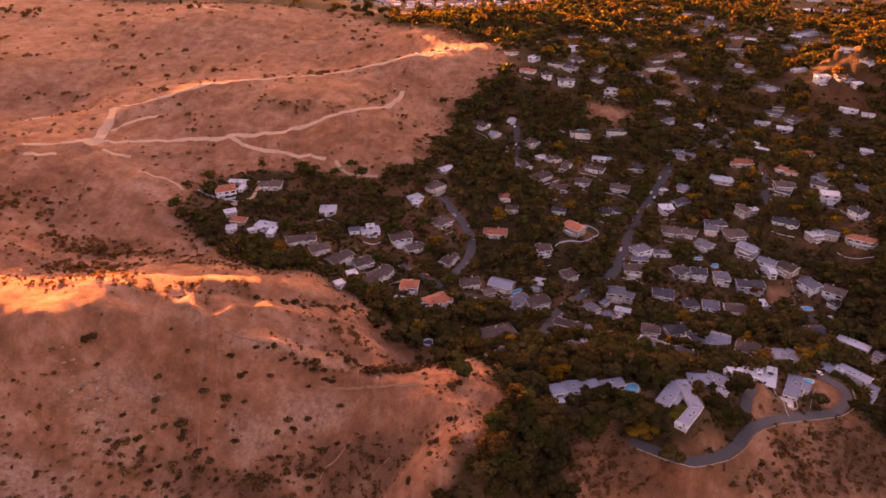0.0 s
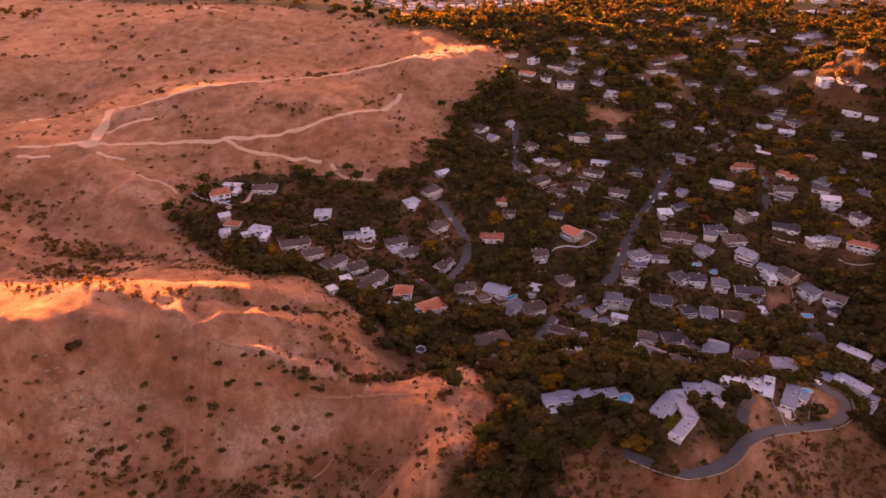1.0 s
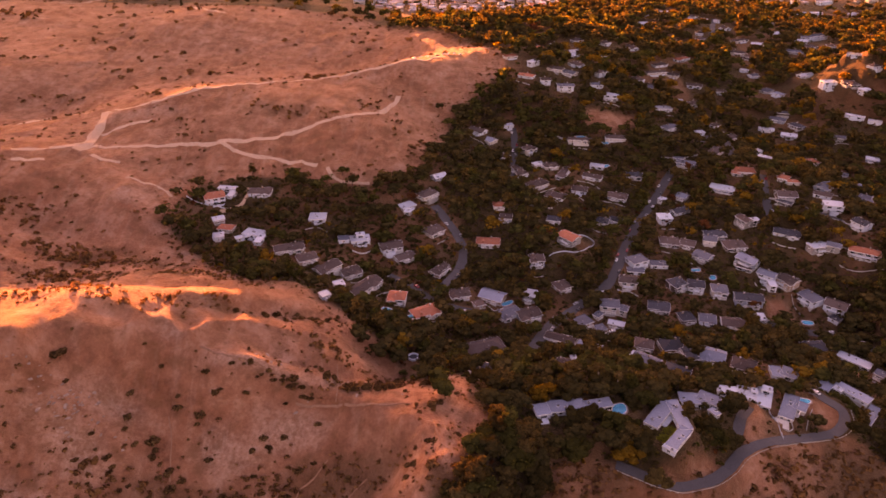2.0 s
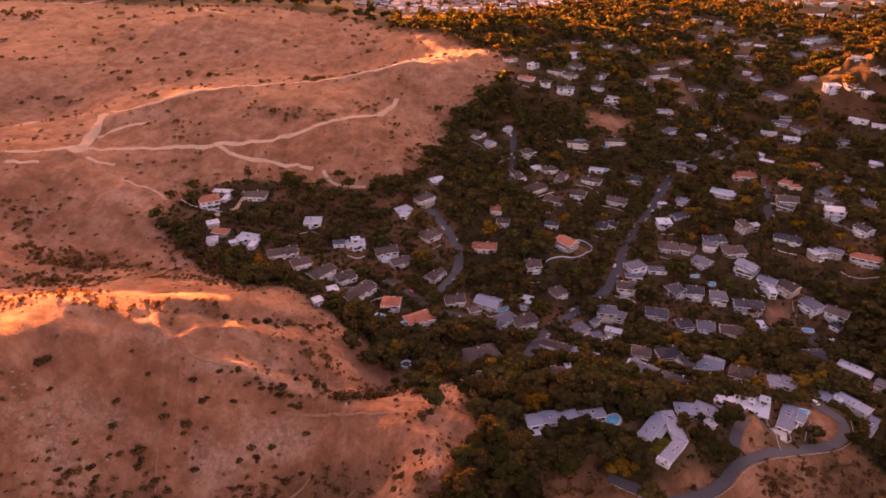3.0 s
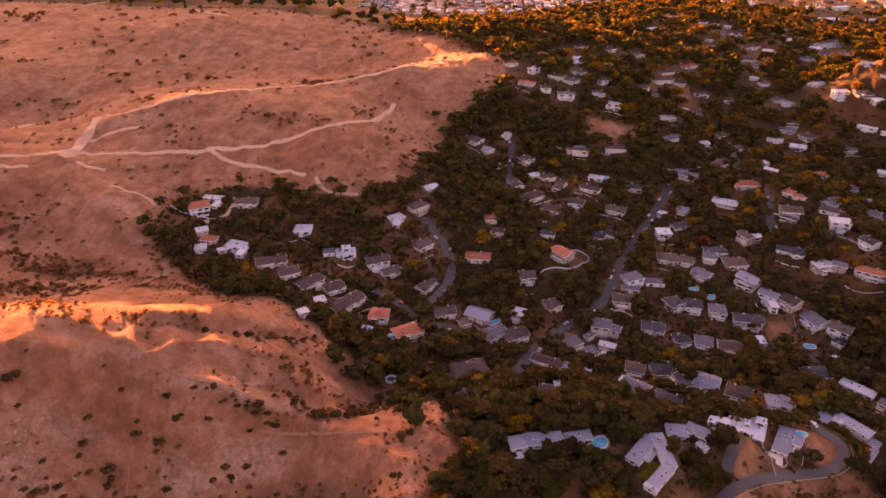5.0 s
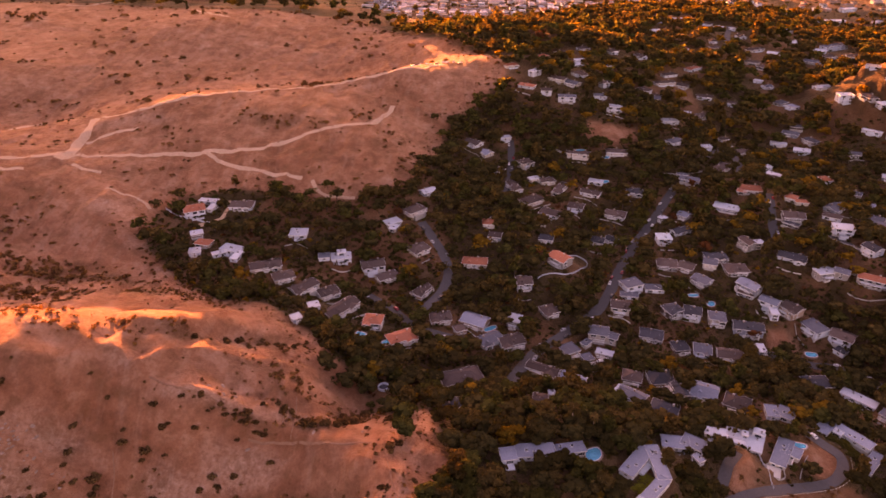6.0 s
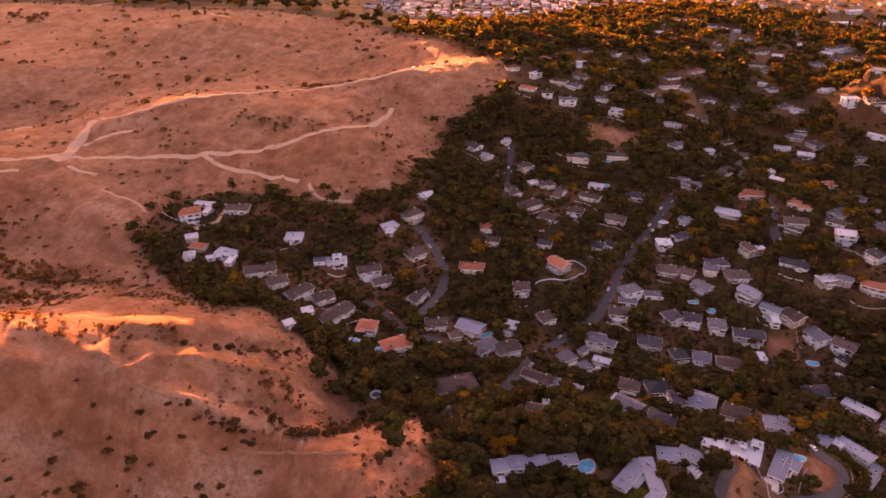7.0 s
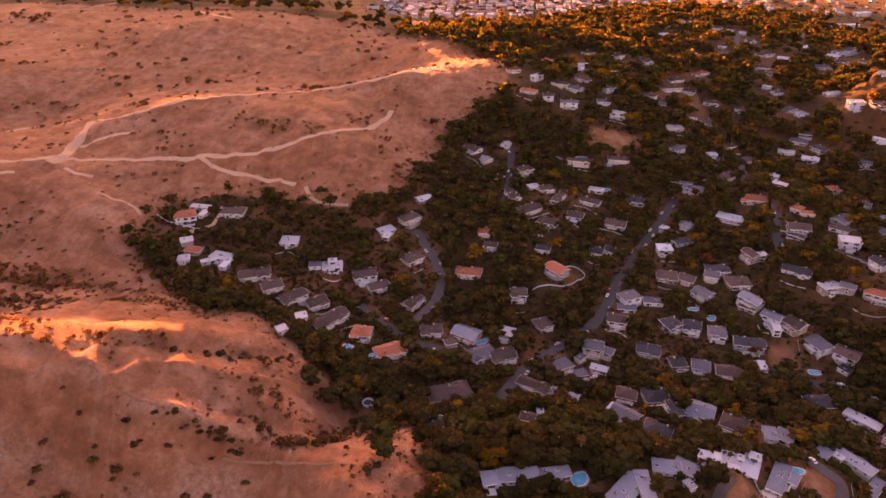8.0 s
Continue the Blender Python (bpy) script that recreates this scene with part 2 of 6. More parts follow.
def trail(width, points):
    TRAILS.append((width, points))


BASE = 20.0
hill(-610, 334, 350, 70.4)
hill(370, 1559, 350, 6.7)
hill(-610, 1804, 350, 6.3)
hill(-22, -400, 220, -31.8)
hill(902, -246, 220, -51.6)
hill(-1100, -92, 220, 11.1)
hill(440, 62, 220, -58.8)
hill(1056, 216, 220, -18.9)
hill(-1100, 986, 220, 23.3)
hill(-638, 1140, 220, 42.0)
hill(1056, 1140, 220, 16.0)
hill(902, 1756, 220, 6.7)
hill(468, -302, 140, -33.0)
hill(-512, -204, 140, -27.6)
hill(-120, -106, 140, -52.8)
hill(174, -106, 140, -30.2)
hill(-708, 90, 140, -19.9)
hill(-708, 482, 140, -20.8)
hill(76, 874, 140, 78.4)
hill(664, 972, 140, 40.9)
hill(-218, 1168, 140, 30.4)
hill(370, 1168, 140, 28.0)
hill(664, 1168, 140, -19.7)
hill(82, 482, 95, -20.4)
hill(-117, 682, 95, 30.3)
hill(-177, 468, 65, -16.5)
hill(-313, 605, 65, 8.2)
hill(-450, 741, 65, -27.5)
hill(-86, 878, 65, -25.4)
hill(180, 150, 45, -15.0)
hill(-324, 213, 45, 25.3)
hill(-418, 244, 45, 8.5)
hill(-229, 276, 45, 41.7)
hill(54, 276, 45, 30.4)
hill(463, 307, 45, -5.9)
hill(369, 370, 45, -6.2)
hill(-450, 370, 45, -4.7)
hill(-355, 433, 45, -9.7)
hill(463, 465, 45, 5.6)
hill(369, 496, 45, 16.2)
hill(54, 528, 45, 15.0)
hill(-355, 528, 45, 5.5)
hill(306, 591, 45, 15.4)
hill(-40, 591, 45, 12.3)
hill(211, 591, 45, -7.6)
hill(400, 622, 45, -11.2)
hill(54, 654, 45, -14.1)
hill(337, 717, 45, -19.5)
hill(-261, 717, 45, 6.0)
hill(495, 811, 45, 57.1)
hill(243, 811, 45, -16.7)
hill(369, 811, 45, -7.9)
hill(117, 874, 45, -21.2)
hill(22, 874, 45, -11.9)
hill(-83, 180, 32, -42.3)
hill(-240, 202, 32, 10.7)
hill(252, 202, 32, -3.0)
hill(162, 292, 32, 18.7)
hill(-128, 314, 32, 31.8)
hill(-330, 314, 32, 11.4)
hill(28, 359, 32, -11.4)
hill(-173, 359, 32, 7.2)
hill(274, 426, 32, -23.6)
hill(185, 426, 32, -9.2)
hill(-38, 448, 32, -11.4)
hill(-160, 180, 22, -15.0)
hill(-22, 180, 22, -8.7)
hill(24, 180, 22, 5.4)
hill(54, 210, 22, 7.9)
hill(-52, 226, 22, -19.0)
hill(8, 226, 22, 19.8)
hill(-191, 226, 22, 7.2)
hill(-114, 241, 22, -8.9)
hill(116, 257, 22, 13.6)
hill(-176, 272, 22, 14.1)
hill(-6, 272, 22, 12.3)
hill(-299, 272, 22, 6.7)
hill(-83, 287, 22, 12.0)
hill(-52, 303, 22, 12.6)
hill(224, 318, 22, 9.3)
hill(101, 318, 22, 10.4)
hill(-176, 318, 22, 10.9)
hill(-268, 334, 22, 8.9)
hill(-68, 349, 22, 6.5)
hill(-99, 364, 22, 14.3)
hill(285, 364, 22, -6.0)
hill(116, 395, 22, -6.7)
hill(-145, 395, 22, 6.4)
hill(-283, 457, 22, -13.3)
hill(101, 472, 22, 10.9)
hill(301, 472, 22, -6.1)
hill(224, 472, 22, -4.7)
hill(-96, 323, 11, -0.9)
hill(-118, 298, 13, -2.6)
hill(-100, 291, 12, 3.4)
hill(-66, 290, 15, -6.3)
hill(-43, 282, 11, -4.8)
hill(-45, 296, 16, 7.4)
hill(-104, 277, 11, -0.6)
hill(-119, 271, 12, -3.4)
hill(-162, 253, 13, 11.6)
hill(-132, 342, 19, -0.4)
hill(-160, 333, 22, -6.0)
hill(-177, 317, 15, 1.8)
hill(-180, 302, 13, 1.4)
hill(-109, 348, 16, -3.7)
hill(-105, 368, 22, -3.5)
hill(-83, 390, 34, 2.6)
hill(-60, 369, 25, -5.0)
hill(-56, 324, 12, 8.0)
hill(-37, 349, 22, 9.8)
hill(-26, 333, 21, -9.9)
hill(-24, 301, 21, -4.9)
hill(-31, 278, 16, 4.8)
hill(-11, 268, 13, -6.3)
hill(-2, 316, 24, -0.8)
hill(10, 316, 30, 0.9)
hill(-4, 282, 17, -3.6)
hill(10, 252, 16, -2.9)
hill(26, 275, 22, -6.0)
hill(-127, 257, 14, 1.7)
hill(-145, 239, 18, -3.3)
hill(-52, 273, 11, 4.4)
hill(-101, 284, 11, -2.4)
hill(-87, 278, 11, -1.3)
hill(-74, 261, 17, -1.9)
hill(-302, 577, 45, -8.1)
hill(-265, 654, 69, 13.8)
hill(-177, 702, 70, 7.7)
hill(-157, 753, 70, -7.4)
hill(-31, 758, 70, 9.0)
hill(-46, 691, 70, -11.7)
hill(-106, 560, 47, 3.7)
hill(-240, 519, 35, 8.6)
hill(-233, 499, 26, 10.8)
hill(-196, 475, 34, 1.6)
hill(-172, 445, 42, -2.0)
hill(-253, 431, 24, -7.4)
hill(12, 867, 70, -4.5)
hill(-133, 305, 14, -5.2)
hill(-153, 306, 11, 3.6)
hill(-116, 325, 14, 4.4)
hill(-82, 323, 11, -2.0)
hill(-63, 328, 14, -5.2)
hill(-96, 350, 16, -2.4)
hill(-72, 313, 12, -3.9)
hill(-59, 307, 14, 1.7)
hill(-153, 284, 9, 9.0)
hill(-149, 293, 9, -3.8)
hill(-134, 287, 11, -0.9)
hill(-143, 266, 15, -7.4)
hill(-108, 269, 9, 6.6)
hill(-75, 284, 11, 5.0)
hill(-60, 283, 13, -5.9)
hill(-46, 266, 13, -4.2)
hill(-78, 270, 10, -6.5)
hill(-1, 258, 11, 1.0)
hill(4, 287, 20, 7.3)
hill(-422, 691, 70, -3.3)
hill(-321, 553, 69, 5.5)
hill(-211, 579, 42, -7.8)
hill(-163, 574, 38, 1.4)
hill(-259, 613, 45, -2.1)
hill(-308, 619, 44, -12.3)
hill(-77, 538, 70, -0.7)
hill(-219, 528, 32, -9.2)
hill(-482, 807, 70, 12.7)
hill(-350, 1030, 70, 18.7)
hill(-209, 489, 32, -0.8)
hill(-272, 478, 39, -14.7)
hill(-258, 407, 42, -17.2)
hill(-180, 393, 42, 8.4)
hill(-152, 409, 32, -7.8)
hill(-185, 586, 46, 2.7)
hill(-131, 604, 41, -5.5)
hill(-84, 625, 61, 6.5)
hill(-129, 398, 37, 0.6)
hill(-280, 436, 34, 21.7)
hill(43, 749, 70, -2.8)
hill(147, 694, 70, 1.5)
hill(-140, 296, 9, 5.3)
hill(-157, 296, 9, -2.2)
hill(-120, 284, 11, 1.3)
hill(-148, 266, 15, -3.8)
hill(-102, 263, 15, -2.9)
hill(-71, 268, 13, 1.6)
hill(-40, 269, 11, 0.7)
hill(-12, 262, 10, 10.0)
hill(-145, 247, 14, 14.8)
hill(-85, 280, 10, 4.7)
hill(-18, 252, 14, -11.8)
hill(17, 233, 26, 4.1)
hill(-169, 251, 11, -3.9)
hill(-140, 242, 15, -3.8)
hill(-146, 293, 9, -1.7)
hill(-185, 264, 12, 14.8)
hill(-179, 255, 9, 15.1)
hill(-173, 265, 10, -6.1)
hill(-188, 298, 17, -2.1)
hill(-180, 304, 11, 1.9)
hill(-185, 231, 26, -19.4)
hill(-109, 309, 14, -2.0)
hill(-103, 319, 11, -4.0)
hill(-84, 326, 11, 2.8)
hill(-70, 324, 10, 3.2)
hill(-50, 344, 16, -4.8)
hill(-41, 321, 18, -2.6)
hill(-193, 278, 19, 1.6)
hill(-163, 306, 14, -1.0)
hill(-112, 342, 14, 3.6)
hill(-159, 285, 11, 5.5)
hill(-132, 290, 11, 2.9)
hill(-146, 714, 20, -1.0)
hill(-121, 724, 20, -0.9)
hill(-95, 736, 20, 0.9)
hill(-62, 747, 20, 0.1)
hill(-31, 758, 20, -0.0)
hill(-31, 758, 26, 6.5)

# ---- roads and trails: width and the line of the middle ----
road("driveway", 5.5, [(174, 304), (166, 294), (159, 280)])
road("hill_road", 5.8, [(90, 249), (99, 246), (117, 243), (135, 250), (148, 260), (160, 272), (180, 283), (205, 293), (221, 299), (230, 307), (233, 316), (227, 324), (221, 333)])
road("valley_road", 7.5, [(219, 625), (203, 599), (186, 569), (168, 538), (150, 502), (139, 474), (125, 448), (103, 426), (84, 405), (75, 390), (63, 366)])
road("bend_road", 7, [(259, 679), (276, 705), (292, 719), (294, 696), (280, 646)])
road("lane", 7, [(287, 594), (281, 568), (277, 551), (274, 532)])
road("west_lane", 6, [(73, 680), (73, 655), (71, 628), (66, 585)])
road("west_road", 7, [(-1, 526), (9, 509), (18, 492), (22, 475), (19, 457), (10, 441), (1, 426)])
road("lower_lane", 6, [(-39, 455), (-17, 437), (2, 415), (19, 409), (34, 406)])
road("east_street", 8, [(227, 428), (234, 426), (249, 426), (267, 425), (284, 421), (295, 406), (302, 394)])
road("terrace_drive", 6, [(304, 543), (314, 529), (324, 518), (329, 509)])
road("far_street", 8, [(379, 1036), (394, 1085), (417, 1151)])
trail(4.6, [(-343, 544), (-328, 554), (-311, 560), (-300, 573), (-271, 581), (-239, 585), (-225, 588), (-190, 592), (-162, 592), (-143, 594), (-125, 603), (-103, 618), (-80, 630), (-56, 645), (-44, 675), (-40, 693)])
trail(8, [(-300, 562), (-298, 579), (-304, 602), (-306, 623), (-320, 665)])
trail(4.5, [(-320, 665), (-300, 655), (-264, 654), (-230, 672), (-202, 685), (-177, 701), (-146, 714), (-121, 724), (-95, 736), (-62, 747), (-31, 758), (-10, 775), (4, 790)])
trail(3.6, [(-189, 591), (-169, 578), (-147, 569), (-108, 559), (-99, 557)])
trail(3, [(-90, 553), (-86, 545), (-81, 540), (-72, 537), (-54, 539)])
trail(4, [(-299, 606), (-287, 620), (-274, 625), (-260, 626)])
trail(4, [(-336, 530), (-323, 531), (-313, 536)])
trail(3.5, [(-286, 557), (-273, 553), (-262, 554)])
trail(6, [(-429, 678), (-428, 710), (-413, 727)])
trail(6, [(-610, 1172), (-578, 1178), (-558, 1234)])
trail(6, [(-404, 1171), (-349, 1089), (-318, 1071)])
trail(2.5, [(-248, 531), (-231, 526), (-216, 522), (-207, 513)])
trail(14, [(-303, 569), (-300, 574), (-297, 579)])
trail(3, [(-153, 534), (-150, 524), (-153, 512), (-168, 505)])
trail(0.5, [(-47, 307), (-44, 290), (-44, 281)])
trail(1.0, [(-64, 280), (-51, 280), (-39, 279), (-24, 276), (-11, 278), (-5, 278)])
trail(0.5, [(-40, 240), (-35, 243), (-31, 246), (-26, 249)])
trail(0.5, [(-60, 244), (-58, 248), (-54, 251), (-50, 255), (-46, 259)])
trail(0.7, [(-112, 294), (-102, 291), (-90, 289), (-82, 289), (-71, 287)])
trail(0.5, [(-123, 268), (-120, 260), (-119, 252), (-117, 243)])
trail(0.6, [(4, 263), (8, 248), (12, 238), (14, 228)])
trail(0.6, [(2, 228), (-2, 222), (-7, 218)])

# ---- house plots: x, y, turn, length, width, storeys, roof form, roof and wall kind, wings ----
plot(57.4, 272.6, 12, 6.7, 7.2, 1, "f", "L", "w", [(69.7, 275.8, 6, 17.2, 7.6, 1, "f", "L"), (86.3, 280.5, 13, 13.3, 5.8, 1, "f", "L")])
plot(117.2, 279.4, 51, 20, 6.6, 1, "f", "L", "w", [(126.7, 279.0, -84, 20.5, 5.6, 1, "f", "L"), (122.4, 263.2, 48.5, 16.5, 5.2, 1, "f", "L"), (116.2, 256.2, 48.5, 1.6, 6, 1, "f", "W")])
plot(142, 303, -6, 13, 8, 1, "f", "L", "w", [(151, 303, -32, 11, 8, 1, "f", "L"), (150, 291.5, -60, 5, 3.2, 1, "f", "L")])
plot(164.8, 318.8, -14, 5.3, 5.3, 1, "f", "W", "w", [(170.3, 317.2, -8, 4.4, 7, 1, "f", "W"), (179, 320, -19, 9.3, 8.5, 1, "f", "W"), (176.5, 312.6, -19, 8.6, 3.2, 1, "f", "W"), (183, 319.5, -19, 2.6, 3.2, 2, "f", "W"), (188, 317, 64, 15.5, 7.4, 1, "f", "W"), (190.8, 321.4, 64, 4, 5, 2, "f", "W")])
plot(199.8, 311.1, -122, 21, 7.2, 1, "f", "L", "c", [(206, 311.4, -35, 6.4, 7.5, 1, "f", "L")])
plot(235.3, 340.3, -50, 6.8, 10.5, 1, "f", "L", "w", [(248.4, 334.6, -51, 20.5, 6.8, 1, "f", "L"), (251, 317.4, 45, 18, 5.4, 1, "f", "L"), (241, 336.5, -50, 4, 3.4, 1, "f", "W")])
plot(278.9, 385.0, -44, 20, 7.2, 1, "f", "W", "w")
plot(288, 370, -49, 6.1, 6.6, 1, "f", "G", "c")
plot(209.6, 349.8, -8, 6.1, 9.4, 1, "f", "L", "w", [(217.2, 348.5, -34, 8.8, 9.4, 1, "f", "L")])
plot(133, 357.4, -36, 15.5, 8.6, 1, "g", "G", "w", [(126.5, 362.5, -36, 4.0, 8.0, 1, "f", "W")])
plot(155, 381, 8, 14, 12, 1, "h", "D", "d")
plot(177.7, 368, -23, 14, 12.5, 1, "g", "L", "s")
plot(193.4, 358.3, -27, 13.3, 11.5, 1, "h", "T", "d")
plot(147.7, 343, -24, 14, 9.6, 1, "h", "D", "d")
plot(163.3, 367.2, -76, 12.5, 6.2, 1, "g", "D", "d")
plot(138.5, 382.5, -16, 11, 9.6, 1, "h", "T", "d")
plot(101.5, 373.9, -26, 14.4, 7.6, 1, "g", "L", "c")
plot(83.6, 380.2, -24, 19.5, 6.8, 1, "g", "T", "w")
plot(76.7, 328, -11, 7, 5.3, 1, "h", "T", "c", [(83.9, 337.8, 2, 3.0, 3.6, 1, "f", "W")])
plot(30, 316, 38, 11, 6.6, 1, "g", "D", "c")
plot(34, 369, 20, 24, 12, 1, "h", "T", "t")
plot(259, 399, 6, 15.7, 10.8, 1, "h", "D", "d")
plot(124, 426, -10, 12.4, 9.8, 2, "g", "G", "c", [(133, 422, -26, 6.1, 6.6, 2, "g", "G"), (115, 417, -43, 4.3, 6.6, 1, "f", "G")])
plot(126, 409, -21, 10.6, 5.3, 1, "f", "W", "c")
plot(103, 409, 30, 10.6, 9.8, 1, "f", "G", "t")
plot(114, 403, 21, 6.7, 6.7, 1, "f", "G", "t")
plot(161, 433, -13, 14.4, 9.8, 1, "g", "D", "d")
plot(178, 423, 10, 9.6, 9.6, 1, "h", "D", "d")
plot(192, 421, -11, 10.6, 9.8, 1, "g", "G", "w")
plot(208, 415, -9, 15.3, 9.8, 1, "g", "T", "w")
plot(229, 445, -9, 19.1, 9.8, 2, "g", "D", "s", [(233, 427, -92, 8.7, 4.1, 1, "f", "W")])
plot(278, 453, -66, 14.4, 11.5, 2, "h", "G", "w")
plot(294, 445, -39, 14.4, 11.5, 2, "g", "T", "w", [(290, 435, -52, 7, 6.6, 1, "f", "D")])
plot(266, 466, -54, 12.4, 10.8, 2, "g", "T", "t")
plot(252, 472, -40, 12.4, 8.6, 2, "g", "L", "w", [(252, 462, -96, 9.6, 5, 2, "f", "W")])
plot(241, 485, -50, 15.3, 9.8, 2, "g", "L", "s", [(237, 479, -34, 11.3, 4.1, 1, "f", "T")])
plot(180, 458, 23, 11.4, 9.8, 2, "h", "D", "d")
plot(194, 457, -16, 11.4, 9.8, 2, "h", "D", "w")
plot(210, 453, -9, 10.6, 9.8, 2, "h", "G", "c")
plot(155, 481, 25, 13.9, 10.8, 2, "f", "G", "w", [(152, 471, -7, 12.2, 6.6, 1, "f", "G"), (172, 481, -4, 13.1, 7.5, 1, "f", "G")])
plot(143, 455, -11, 12.4, 9.8, 2, "g", "T", "c")
plot(209, 492, -46, 12.4, 9.8, 1, "g", "G", "s")
plot(219, 510, -18, 9.6, 9.6, 1, "g", "G", "c")
plot(236, 503, 2, 16.3, 11.5, 1, "h", "T", "d")
plot(187, 510, -8, 14.4, 10.8, 1, "h", "T", "d")
plot(201, 507, -26, 10.6, 9.8, 1, "g", "T", "d")
plot(296, 493, 15, 14.4, 8.6, 2, "f", "W", "g", [(307, 491, -31, 9.6, 7.5, 2, "g", "G")])
plot(324, 479, -28, 20.9, 8.6, 2, "h", "R", "g")
plot(333, 507, -64, 11.4, 9.8, 2, "g", "D", "w")
plot(381, 613, -22, 13.4, 9.2, 1, "g", "L", "g")
plot(358, 551, -33, 11.4, 6.5, 1, "f", "G", "d")
plot(385, 642, -30, 11.4, 8.1, 1, "g", "G", "c")
plot(369, 668, -72, 10.6, 8.1, 2, "h", "R", "w")
plot(323, 535, -13, 14.4, 9.8, 2, "f", "W", "w", [(323, 554, -32, 13.1, 8.3, 1, "h", "T")])
plot(301, 582, -36, 8.6, 8.6, 1, "h", "R", "c", [(306, 574, -10, 9.6, 5.8, 1, "h", "R")])
plot(294, 557, -8, 15.7, 11.5, 1, "g", "T", "d", [(289, 547, -42, 12.2, 5, 1, "f", "D")])
plot(250, 582, -27, 20, 10.8, 1, "f", "B", "s")
plot(275, 605, -8, 18.3, 11.1, 1, "h", "R", "c", [(267, 601, -23, 7, 5.8, 1, "h", "R")])
plot(319, 685, 36, 12.4, 6.1, 2, "f", "W", "w")
plot(301, 627, -33, 8.6, 7.1, 1, "f", "T", "g")
plot(264, 651, 54, 23.5, 8.3, 1, "h", "T", "p")
plot(231, 629, -20, 16.3, 8.1, 1, "g", "G", "s", [(226, 637, -5, 8.7, 5, 1, "f", "G")])
plot(216, 580, -42, 8.6, 8.6, 1, "g", "L", "g")
plot(197, 575, -41, 5.7, 5.7, 1, "f", "W", "s")
plot(191, 543, 2, 10.6, 9.8, 2, "h", "B", "w", [(208, 557, 26, 15.7, 7.5, 1, "g", "D")])
plot(251, 528, -68, 12.4, 7.5, 2, "g", "T", "g", [(258, 527, 14, 7.8, 5, 2, "f", "W")])
plot(279, 511, -27, 19.1, 9.8, 1, "g", "D", "w")
plot(225, 518, -1, 16.3, 8.6, 1, "h", "D", "d")
plot(179, 610, -8, 13.4, 9.2, 1, "g", "D", "s")
plot(158, 576, -20, 16.3, 10.1, 1, "g", "T", "s")
plot(140, 602, -28, 16.3, 8.1, 1, "g", "T", "w", [(146, 617, -19, 12.2, 6.6, 1, "f", "W")])
plot(125, 580, -18, 12.4, 10.1, 1, "h", "T", "w")
plot(102, 564, -27, 15.7, 10, 1, "h", "T", "w")
plot(88, 581, 38, 18.3, 11.1, 1, "h", "T", "c")
plot(113, 605, 65, 23.5, 5.8, 1, "g", "T", "c")
plot(92, 620, 25, 9.6, 6.1, 1, "f", "W", "t")
plot(103, 617, 18, 12.4, 8.1, 1, "h", "T", "c")
plot(74, 602, -69, 20, 7.1, 1, "g", "T", "w")
plot(85, 643, 36, 11.4, 9.2, 2, "h", "T", "c")
plot(62, 633, -23, 8.6, 7.1, 1, "g", "T", "w")
plot(50, 658, -47, 10.6, 8.1, 1, "g", "L", "c")
plot(38, 669, -39, 15.7, 9.2, 1, "g", "T", "w")
plot(67, 681, 18, 11.4, 6.1, 1, "f", "W", "w")
plot(170, 661, -6, 18.3, 9.2, 1, "h", "T", "c")
plot(134, 653, -5, 20, 6.1, 1, "g", "T", "c")
plot(138, 536, -20, 9.6, 9.6, 1, "h", "D", "c")
plot(150, 539, -39, 9.6, 7.5, 1, "g", "D", "s")
plot(96, 525, -13, 10.6, 8.6, 1, "f", "D", "c")
plot(104, 494, -47, 14.4, 10.8, 2, "g", "R", "g")
plot(76, 464, 2, 10.6, 9.8, 2, "h", "T", "s")
plot(56, 515, -9, 9.6, 8.6, 1, "f", "T", "s")
plot(51, 530, 2, 8.6, 8.6, 1, "h", "R", "c")
plot(41, 486, -5, 17.4, 10, 1, "h", "R", "c")
plot(42, 426, -26, 16.3, 11.5, 1, "g", "L", "t", [(32, 414, 25, 7, 6.6, 1, "f", "T")])
plot(68, 428, -19, 8.6, 8.6, 2, "f", "W", "g")
plot(92, 441, 25, 10.6, 9.8, 1, "h", "T", "t")
plot(51, 408, 33, 15.3, 9.8, 1, "g", "G", "w")
plot(65, 408, 20, 15.3, 10.8, 1, "g", "T", "s")
plot(19, 425, 7, 13.4, 9.8, 1, "h", "T", "t")
plot(4, 454, 54, 15.3, 6.5, 1, "g", "T", "t")
plot(-1, 496, 37, 14.4, 10.8, 1, "h", "T", "c")
plot(-7, 535, 43, 15.3, 9.8, 1, "h", "T", "c")
plot(2, 559, 37, 11.4, 7.5, 1, "g", "W", "s")
plot(-23, 522, 38, 12.4, 8.6, 1, "f", "W", "c", [(-21, 514, -18, 5.2, 7.5, 1, "f", "W")])
plot(-23, 408, -6, 11.3, 10, 2, "h", "R", "g")
plot(-4, 396, 29, 17.4, 10, 1, "h", "R", "c")
plot(-47, 423, 53, 25.2, 10, 1, "g", "T", "c")
plot(-63, 417, 26, 6.7, 6.7, 1, "f", "W", "w")
plot(-68, 392, 35, 5.7, 5.7, 1, "f", "W", "s")
plot(-75, 441, 46, 18.3, 9.8, 1, "g", "T", "c")
plot(-90, 447, 27, 13.4, 9.8, 1, "h", "T", "t")
plot(-105, 458, 21, 20.9, 9.8, 1, "g", "T", "c")
